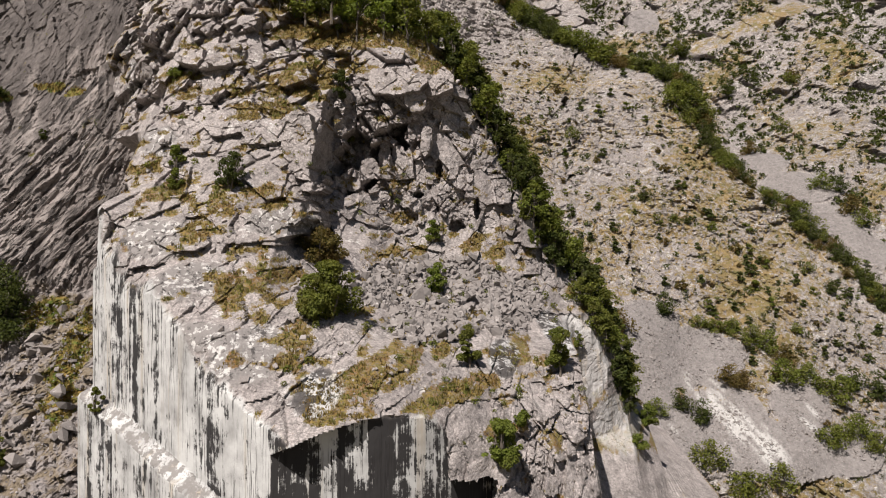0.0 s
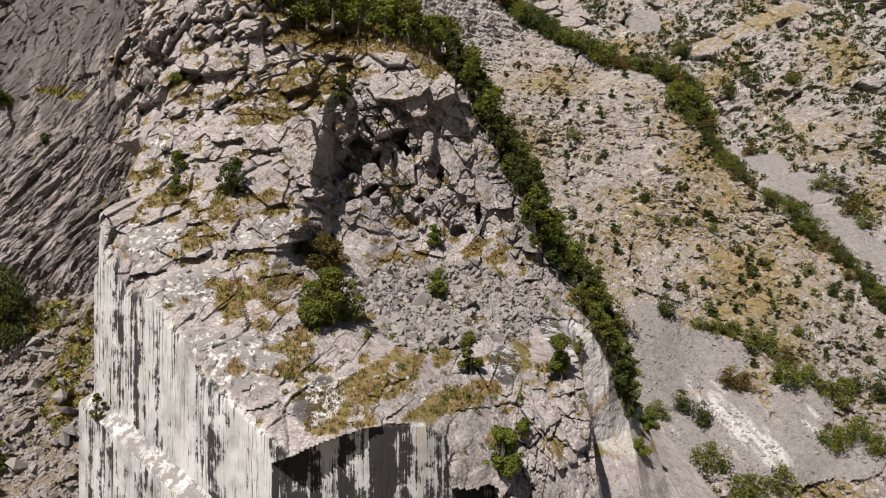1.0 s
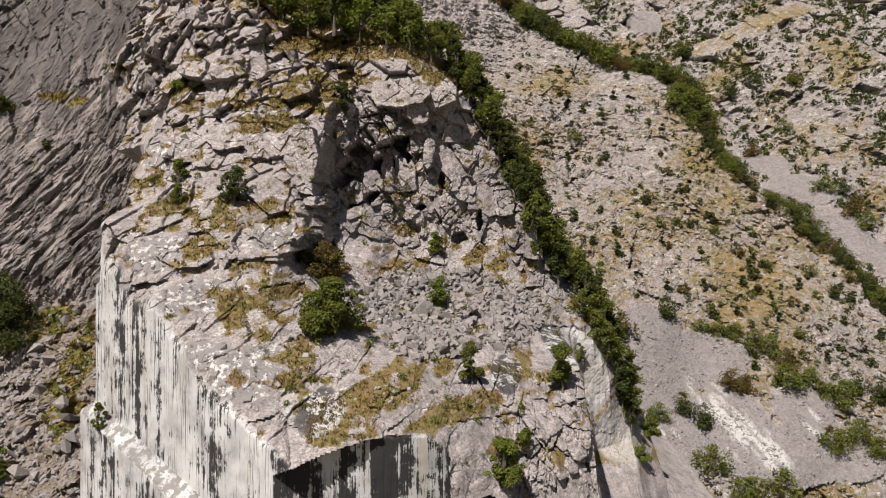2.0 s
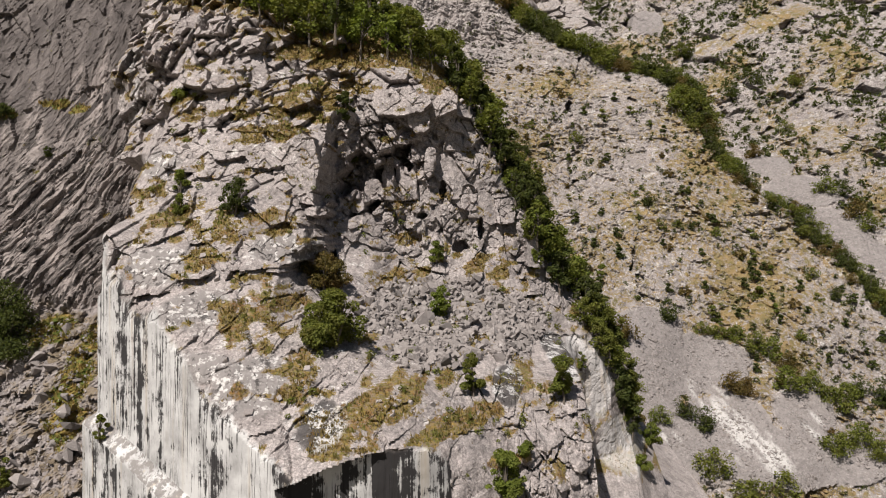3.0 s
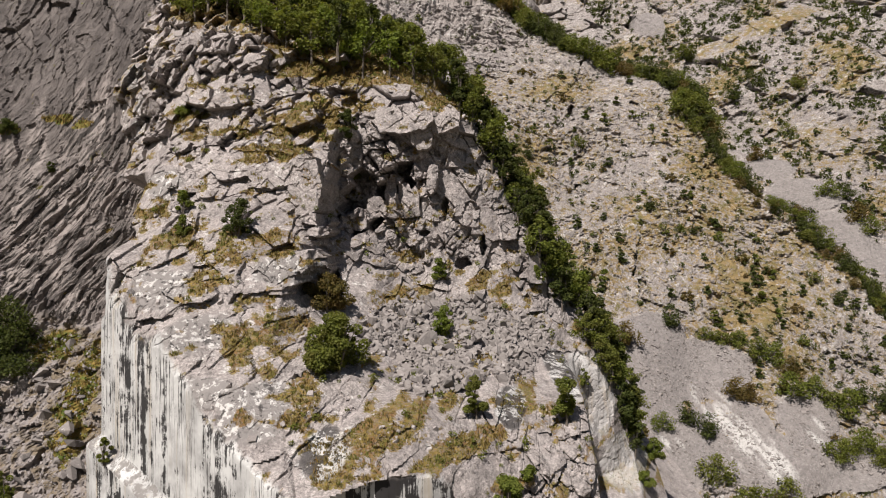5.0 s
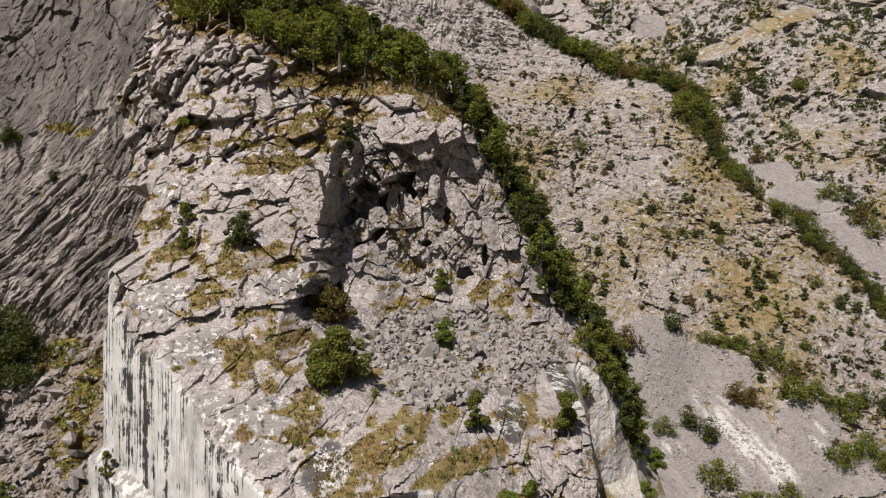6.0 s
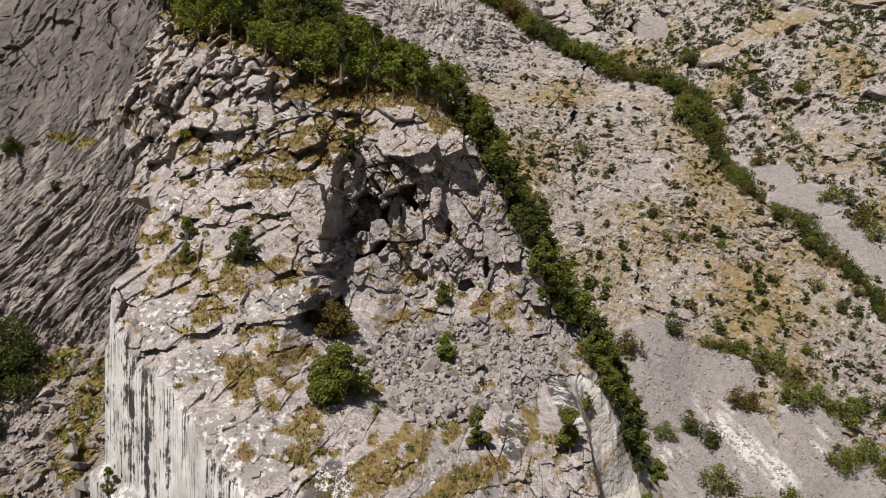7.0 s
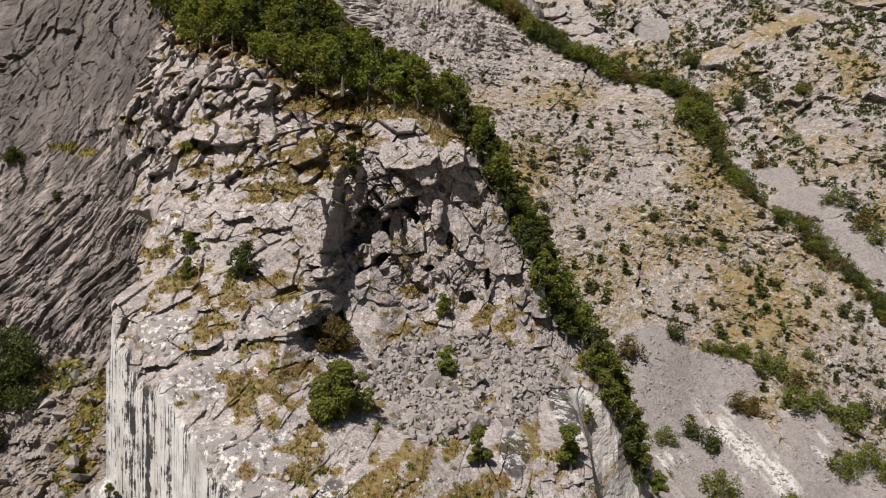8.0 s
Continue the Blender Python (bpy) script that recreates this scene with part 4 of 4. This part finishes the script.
stone_rng = np.random.default_rng(5)
HULLS = [hull(stone_rng, f, c) for f, c in ((0.75, 13), (0.55, 12), (0.9, 14), (0.6, 10), (0.7, 16), (0.45, 12))]
HULLS += [slab(stone_rng, f) for f in (0.4, 0.55, 0.7, 0.5)]
STONE_MESHES = [mesh_of("boulder", c, f, STONE) for c, f in HULLS]
SCREE_MESHES = [mesh_of("boulder", c, f, SCREE_STONE) for c, f in HULLS]


def boulders(rng, xs, ys, zs, sizes, label, group, name="boulder", shapes=STONE_MESHES):
    """Single stones, each a thing of its own."""
    for x, y, z, s in zip(xs, ys - 0.25 * sizes, zs, sizes):
        ob = new(name, shapes[rng.integers(len(shapes))])
        ob.matrix_basis = pose(x, y, z, *rng.uniform(-35, 35, 2), rng.uniform(0, 360)) @ Matrix.Scale(s, 4)
        tagged(ob, label, "boulder", group)


def rubble(name, rng, xs, ys, zs, sizes, label, material=None):
    """Small stones past counting, as one body."""
    pieces, spin = [], turned(rng, len(xs))
    for k in range(len(xs)):
        c, f = HULLS[k % len(HULLS)]
        pieces.append(((c * sizes[k]) @ spin[k].T + (xs[k], ys[k], zs[k]), f))
    ob = new(name, mesh_of(name, *joined(pieces), material or STONE))
    return tagged(ob, label, "rubble", kind="stuff")


def scattered(rng, fn, box, count, keep):
    """Places (x, y, z) on a face, spread at random over a box of x and z where keep(x, z) is above a dice throw."""
    x, z = rng.uniform(box[0], box[1], count), rng.uniform(box[2], box[3], count)
    ok = keep(x, z) > rng.uniform(0, 1, count)
    x, z = x[ok], z[ok]
    return x, fn(x, z)[0], z


# bushes and small trees on the buttress: x, z, width, height
def bush_on_rock(seed, x, z, wide, high, leaf, label, stems=5, stem=0.08, fn=buttress, dense=1.0):
    y = face_of(fn, x, z)
    kind = "small_tree" if stems == 1 else "bush"
    count = int(480 * dense * wide * high ** 0.8)
    ob = plant(kind, seed, wide, high, stem, int(14 + wide * 4), min(count, 12000), 0.095 + 0.009 * wide, leaf, label, "tree" if stems == 1 else "shrub", "bushes on the rock", stems)
    return stand(ob, x, y - 0.25, z - 0.15)


bush_on_rock(1, -11.0, -6.4, 6.4, 5.6, LEAF_GREEN, "leafy green bush beside the block scree", 6)
bush_on_rock(2, -13.4, -1.6, 5.4, 4.2, LEAF_BROWN, "browning bush in front of a dark hollow under a boulder", 6, dense=0.8)
bush_on_rock(3, -23.0, 6.6, 3.5, 4.3, LEAF_DARK, "thin grey-green bush on the grassy ledge", 7, dense=0.6)
bush_on_rock(4, -30.0, 9.3, 2.3, 2.6, LEAF_GREEN, "small green bush on the grassy ledge", 4)
bush_on_rock(5, -29.0, 6.6, 2.0, 2.4, LEAF_GREEN, "small green bush on the grassy ledge", 4)
bush_on_rock(6, -0.7, -5.0, 2.9, 3.6, LEAF_BRIGHT, "small bright green bush in the scree", 4)
bush_on_rock(7, 2.6, -11.4, 2.5, 4.5, LEAF_GREEN, "green sapling on a stony ledge", 1, 0.1)
bush_on_rock(8, 11.8, -12.6, 3.1, 5.4, LEAF_GREEN, "slender green sapling at the buttress's edge", 1, 0.12, dense=0.8)
bush_on_rock(9, -12.8, 19.2, 2.7, 4.0, LEAF_DARK, "dark green bush above the cave", 4)
bush_on_rock(10, -12.7, 14.2, 2.8, 4.0, LEAF_GREEN, "green bush hanging at the cave's brow", 4)
bush_on_rock(11, -1.5, 1.2, 2.5, 2.8, LEAF_GREEN, "thin green bush at the cliff's foot", 4, dense=0.6)
bush_on_rock(12, 5.0, -18.6, 3.8, 4.2, LEAF_BRIGHT, "green bush on a ledge of the nose", 5)
bush_on_rock(13, -34.1, -16.0, 1.4, 2.8, LEAF_GREEN, "small green bush on the quarry bench", 3)
bush_on_rock(14, -35.5, 22.5, 2.5, 1.7, LEAF_BRIGHT, "low bright green bush among broken rocks", 4)
bush_on_rock(15, 12.1, -0.1, 2.6, 3.2, LEAF_GREEN, "green bush at the cliff's edge", 4)
bush_on_rock(16, 11.3, 4.2, 2.0, 2.6, LEAF_GREEN, "green bush at the cliff's edge", 4)
bush_on_rock(17, 17.4, -12.8, 2.1, 2.4, LEAF_GREEN, "green bush over a pale rock face", 4)
bush_on_rock(18, 7.2, -15.9, 2.1, 1.5, LEAF_BRIGHT, "low green bush on a ledge of the nose", 4)
bush_on_rock(19, -65.5, -13.5, 12.5, 12.5, LEAF_DARK, "large dark green bush under the side cliff", 6, fn=side_cliff, dense=0.45)
bush_on_rock(20, -56.5, -27.5, 3.2, 5.0, LEAF_GREEN, "green bush in the stony gully", 4, fn=side_cliff)
bush_on_rock(21, -71.0, 23.7, 3.6, 2.3, LEAF_DARK, "dark bush rooted on the side cliff", 4, fn=side_cliff)
bush_on_rock(22, -62.3, 17.1, 1.4, 1.9, LEAF_DARK, "dark tuft rooted on the side cliff", 4, fn=side_cliff)

bush_on_rock(23, -66.5, -19.5, 8.0, 8.0, LEAF_DARK, "dark green bush in the stony gully", 5, fn=side_cliff, dense=0.5)
bush_on_rock(24, 25.0, -20.5, 3.0, 2.6, LEAF_GREEN, "green bush on the pale slab", 4)
bush_on_rock(25, 29.5, -25.5, 3.6, 3.2, LEAF_GREEN, "green bush on the pale slab", 4)
bush_on_rock(26, 33.0, -29.0, 4.0, 3.6, LEAF_BROWN, "browning bush below the pale slab", 4)
bush_on_rock(27, 26.0, -26.5, 2.6, 2.2, LEAF_BRIGHT, "low bright green bush on the pale slab", 4)

# the wood on top of the buttress and along its edge
rng = np.random.default_rng(11)
TREES = [plant("ridge_tree", 100 + k, w, h, 0.2, 28, 1200, 0.21, leaf, "young broadleaved tree in the wood above the cliff", "tree", "wood on the buttress")
         for k, (w, h, leaf) in enumerate(((5.0, 7.5, LEAF_GREEN), (4.4, 7.0, LEAF_BRIGHT), (5.4, 6.6, LEAF_GREEN), (3.9, 7.6, LEAF_DARK), (4.6, 6.0, LEAF_GREEN), (5.2, 7.2, LEAF_BRIGHT)))]
places = []
x, z = rng.uniform(-48, -2, 3000), rng.uniform(24, 62, 3000)
ok = (z > np.interp(x, FOREST_X, FOREST_LOW)) & (x < np.interp(z, (24, 30, 36, 42, 50, 60), (0, -4.5, -12, -18.5, -25, -31)))
x, z = x[ok], z[ok]
y = buttress(x, z)[0]
for a, b, c in zip(x, y, z):
    if all((a - p[0]) ** 2 + (b - p[1]) ** 2 > 2.5 ** 2 for p in places) and len(places) < 240:
        places.append((a, b, c))
edge = []
c = rng.uniform(-24, 40, 1600)
a = np.interp(c, EDGE_Z, EDGE_X) + rng.uniform(0.3, 4.6, 1600)
for p in zip(a, buttress(a, c)[0], c):
    if p[1] < 140 and len(edge) < 130 and all((p[0] - q[0]) ** 2 + (p[1] - q[1]) ** 2 + (p[2] - q[2]) ** 2 > 2.2 ** 2 for q in edge):
        edge.append(p)
for k, (a, b, c) in enumerate(places + edge):
    s = rng.uniform(0.75, 1.2) * (1.15 if k < len(places) else 0.92)
    if k < len(TREES):
        stand(TREES[k], a, b, c - 0.2, rng.uniform(0, 360), s)
    else:
        kind = int(rng.integers(len(TREES))) if k < len(places) else int(rng.choice((0, 2, 3, 3, 3)))
        again(TREES[kind], a, b, c - 0.2, rng.uniform(0, 360), s)

# shrubs and thickets on the middle slope: x, z, width, height
SLOPE_SHRUBS = [plant("slope_shrub", 200 + k, 10, h, 0.06, 34, 1150, 0.36, leaf, lab, "shrub", "shrubs on the middle slope", 1)
                for k, (h, leaf, lab) in enumerate(((8.5, LEAF_GREEN, "rounded green shrub on the scree slope"), (9.5, LEAF_DARK, "dense dark green shrub on the scree slope"),
                                                    (8.0, LEAF_BROWN, "browning shrub on the scree slope"), (7.0, LEAF_GREEN, "broad green shrub on the scree slope")))]
THICKET = [(63.0, -30.5, 13.3, 2), (83.7, -24.6, 10.7, 1), (70.3, -54.7, 8, 0), (80.0, -53.8, 9, 1), (86.0, -57.8, 10, 1), (84.1, -68.6, 12, 0), (66.8, -64.7, 7.2, 0),
           (100.6, -47.7, 11, 2), (106, -49, 10, 2), (113.8, -34.5, 10, 0), (118.5, -37.3, 11, 0), (120.5, -47.3, 13, 0), (104.9, -75.4, 12, 0), (94.4, -76.6, 13, 3),
           (128.3, -64.8, 11, 3), (134, -63, 9, 3), (139.3, -61.8, 10, 0), (138.4, -52.7, 13, 0), (154.2, -52.9, 12, 1), (142.2, -66.1, 10, 3), (97, -29.5, 7, 0), (102, -31.0, 8, 3)]
THICKET += [(108.8, -32.1, 9.0, 0), (123.7, -41, 10, 2), (128, -46, 9, 0), (132, -50, 9, 3), (146, -50, 10, 1), (87.9, 20.8, 8.5, 1), (133.1, -31.4, 5.6, 0),
            (158.7, -18.0, 7, 1), (153.2, -9.9, 7, 0), (62.0, 53.2, 8, 0), (36.4, 46.6, 7.5, 1), (39.3, 26.6, 7, 1), (99, 11.9, 5, 0), (105, 11.0, 5, 1), (115.5, 8.0, 6, 0)]
rng = np.random.default_rng(12)
for k, (x, z, wide, kind) in enumerate(THICKET):
    again(SLOPE_SHRUBS[kind], x, face_of(middle_slope, x, z) - 0.5, z - 0.4, rng.uniform(0, 360), wide / 10)
# trees along the gully behind the middle slope's crest
crest = []
c = rng.uniform(-75, 165, 1500)
a = np.interp(c, CREST_Z, CREST_X) + rng.uniform(-3, 15, 1500) * (0.6 + 0.5 * np.sin(c / 9) ** 2) * np.where(c > 60, 1.6, 1.0)
for p in zip(a, middle_slope(a, c)[0], c):
    if len(crest) < 270 and all((p[0] - q[0]) ** 2 + (p[2] - q[2]) ** 2 > 3.2 ** 2 for q in crest):
        crest.append(p)
for a, b, c in crest:
    again(SLOPE_SHRUBS[int(rng.choice(4, p=(0.3, 0.45, 0.12, 0.13)))], a, b - 0.3, c - 0.3, rng.uniform(0, 360), rng.uniform(0.55, 1.05) * (1.75 if c > 60 else 1.1))
# small shrubs
SMALL = [plant("small_shrub", 220 + k, 4, 3.2, 0.05, 12, 240, 0.36, leaf, "small %s shrub on the rocky hillside" % lab, "shrub", "small shrubs on the hillside", 1)
         for k, (leaf, lab) in enumerate(((LEAF_GREEN, "green"), (LEAF_DARK, "dark green"), (LEAF_BROWN, "browning")))]
def shrubby(x, z):
    return (1 - middle_gravel(x, z)) * (0.25 + 0.75 * ramp(fbm(x / 22, z / 22, 401), -0.25, 0.35)) * (0.4 + 0.6 * ramp(-z + 0.2 * x, -60, 30)) * (x < np.interp(z, CREST_Z, CREST_X) + 4)
x, y, z = scattered(rng, middle_slope, (-30, 185, -70, 140), 1500, shrubby)
for a, b, c in list(zip(x, y, z))[:290]:
    again(SMALL[int(rng.choice(3, p=(0.3, 0.5, 0.2)))], a, b - 0.2, c - 0.2, rng.uniform(0, 360), rng.uniform(0.6, 1.6))
# scrub on the far mountainside
BARE_SPURS = [(240, 80, 22, 17), (226, 58, 13, 13)]


def scrubby(x, z):
    return (1 - far_slope(x, z)[1]) * (0.35 + 0.65 * ramp(fbm(x / 30, z / 30, 411), -0.2, 0.3)) * (far_meadow(x, z) < 0.1) * (1 - 0.85 * ramp(spots(x, z, BARE_SPURS), 0, 0.3))
FAR_THICKETS = [(197.1, 106.8, 1.5, 1), (239.4, 114.1, 1.4, 2), (236, 113, 1.1, 0), (185.6, 57.3, 1.3, 2), (204.3, 32.9, 1.3, 0), (212, 31, 1.1, 1), (209.7, 18.3, 1.5, 2), (214, 12, 1.3, 0),
                (188.6, 149.8, 1.6, 1), (182, 152, 1.5, 0), (220.0, 119.2, 1.2, 1), (202.9, 167.7, 1.3, 0), (254.6, 154.5, 1.0, 1), (217.5, 77.2, 1.1, 0)]
for x, z, s, kind in FAR_THICKETS:
    again(SLOPE_SHRUBS[kind], x, face_of(far_slope, x, z) - 0.5, z - 0.4, rng.uniform(0, 360), s)
for k, ob in enumerate(SLOPE_SHRUBS):
    stand(ob, 176 + 9 * k, face_of(middle_slope, 176 + 9 * k, -62 - k) - 0.3, -62 - k, 40 * k, 0.9)
for k, ob in enumerate(SMALL):
    stand(ob, 20 + 9 * k, face_of(middle_slope, 20 + 9 * k, 70 - 8 * k) - 0.2, 70 - 8 * k, 40 * k, 1.0)
def scrub(name, fn, box, count, keep, low, high, seed, label, leaf=LEAF_DARK, each=22):
    rng = np.random.default_rng(seed)
    x, y, z = scattered(rng, fn, box, count, keep)
    n = len(x)
    radii = low + (high - low) * rng.uniform(0, 1, n) ** 1.8
    centres = np.stack([x, y - 0.3 * radii, z + 0.55 * radii], 1)
    ob = new(name, mesh_of(name, *leaves(rng, centres, radii, n * each, 0.26 if each > 40 else 0.4 if each > 20 else 0.5, True), leaf))
    tagged(ob, label, "scrub", kind="stuff")
scrub("hillside_scrub", middle_slope, (-40, 185, -76, 150), 4200, shrubby, 0.5, 1.6, 31, "low green scrub scattered over the rocky hillside")
scrub("mountain_scrub", far_slope, (130, 335, -25, 240), 7600, scrubby, 0.7, 2.6, 32, "low scrub scattered over the distant mountainside", LEAF_DARK, 18)

def ledge_plants(x, z):
    return (1 - 0.5 * buttress(x, z)[3]) * (buttress(x, z)[1] < 0.2) * ramp(fbm(x / 3, z / 3, 431), -0.1, 0.3)


scrub("ledge_scrub", buttress, (-14, 16, -17, -1), 300, ledge_plants, 0.18, 0.55, 33, "small green plants rooted among the stones", LEAF_GREEN, 60)
scrub("cliff_scrub", buttress, (-34, 10, 0, 26), 190, ledge_plants, 0.15, 0.5, 34, "small green plants rooted in the cliff's cracks", LEAF_GREEN, 60)

# stones
rng = np.random.default_rng(21)
def in_scree(x, z):
    return buttress(x, z)[4]
x, y, z = scattered(rng, buttress, (-11, 14, -11, 0), 420, in_scree)
x, y, z = x[:150], y[:150], z[:150]
boulders(rng, x, y, z, 0.7 + 1.2 * rng.uniform(0, 1, len(x)) ** 3, "angular grey limestone block lying in the scree", "scree blocks", shapes=SCREE_MESHES)
x, y, z = scattered(rng, buttress, (-11, 14, -12, 0), 6500, in_scree)
y = y - 0.2
rubble("scree", rng, x, y, z, 0.36 + 0.75 * rng.uniform(0, 1, len(x)) ** 2, "grey angular limestone rubble on the ledge", SCREE_STONE)
x, y, z = scattered(rng, buttress, (-36, 14, -14, 32), 4200, lambda x, z: (1 - buttress(x, z)[1]) * ramp(fbm(x / 4, z / 4, 421), 0, 0.4))
rubble("ledge_rubble", rng, x, y, z, 0.16 + 0.6 * rng.uniform(0, 1, len(x)) ** 3, "loose limestone fragments on the ledges")
x, y, z = scattered(rng, buttress, (-44, -15, 22, 42), 26, lambda x, z: (z < np.interp(x, FOREST_X, FOREST_LOW)) * 0.9)
boulders(rng, x, y + 0.3, z, rng.uniform(0.6, 1.3, len(x)), "angular limestone block on the broken crest", "crest blocks", "rock_block")
def in_gully(x, z):
    return (1 - side_cliff(x, z)[1]) * 0.9
x, y, z = scattered(rng, side_cliff, (-74, -40, -32, -8), 150, in_gully)
boulders(rng, x, y, z, 0.8 + 2.4 * rng.uniform(0, 1, len(x)) ** 2.5, "grey limestone boulder in the gully", "gully boulders", shapes=SCREE_MESHES[:6])
x, y, z = scattered(rng, side_cliff, (-74, -40, -34, -8), 4000, in_gully)
rubble("gully_rubble", rng, x, y, z, 0.2 + 0.45 * rng.uniform(0, 1, len(x)) ** 2, "grey limestone rubble in the gully")


def on_gravel(x, z):
    return middle_gravel(x, z) * ramp(fbm(x / 5, z / 5, 441), -0.25, 0.3)


x, y, z = scattered(rng, middle_slope, (52, 145, -76, -18), 16000, on_gravel)
rubble("slope_scree", rng, x, y, z, 0.35 + 0.9 * rng.uniform(0, 1, len(x)) ** 3, "grey limestone scree on the hillside", SCREE_STONE)


def tufts(name, fn, box, count, keep, tall, seed, label):
    rng = np.random.default_rng(seed)
    x, y, z = scattered(rng, fn, box, count, keep)
    n, k = len(x), 8
    at = np.repeat(np.stack([x, y, z], 1), k, 0) + rng.normal(size=(n * k, 3)) * (0.12, 0.12, 0.03)
    turn = rng.uniform(0, 2 * np.pi, n * k)
    side = np.stack([np.cos(turn), np.sin(turn), turn * 0], 1)
    bend = np.stack([-np.sin(turn), np.cos(turn), turn * 0], 1) * rng.uniform(-0.5, 0.5, (n * k, 1)) + (0, -0.25, 0)
    h = (tall * rng.uniform(0.5, 1.2, n * k) * np.repeat(0.5 + 1.3 * rng.uniform(0, 1, n) ** 2, k))[:, None]
    co = np.stack([at - side * 0.05, at + side * 0.05, at + bend * h + (0, 0, 1) * h * 0.9], 1).reshape(-1, 3)
    ob = new(name, mesh_of(name, co, np.arange(n * k * 3).reshape(-1, 3), GRASS))
    tagged(ob, label, "grass", kind="stuff")
tufts("ledge_grass", buttress, (-37, 20, -14, 33), 52000, lambda x, z: ramp(turf_on_rock(x, z), 0.45, 0.7) * 0.8 * (0.35 + 0.65 * gentle(x, z)) * (buttress(x, z)[1] < 0.2), 0.32, 41, "dry yellow-green grass on the rock ledges")
tufts("gully_grass", side_cliff, (-74, -40, -30, 28), 22000, lambda x, z: ramp(turf_on_side(x, z), 0.35, 0.6), 0.5, 42, "green and yellow grass in the gully")
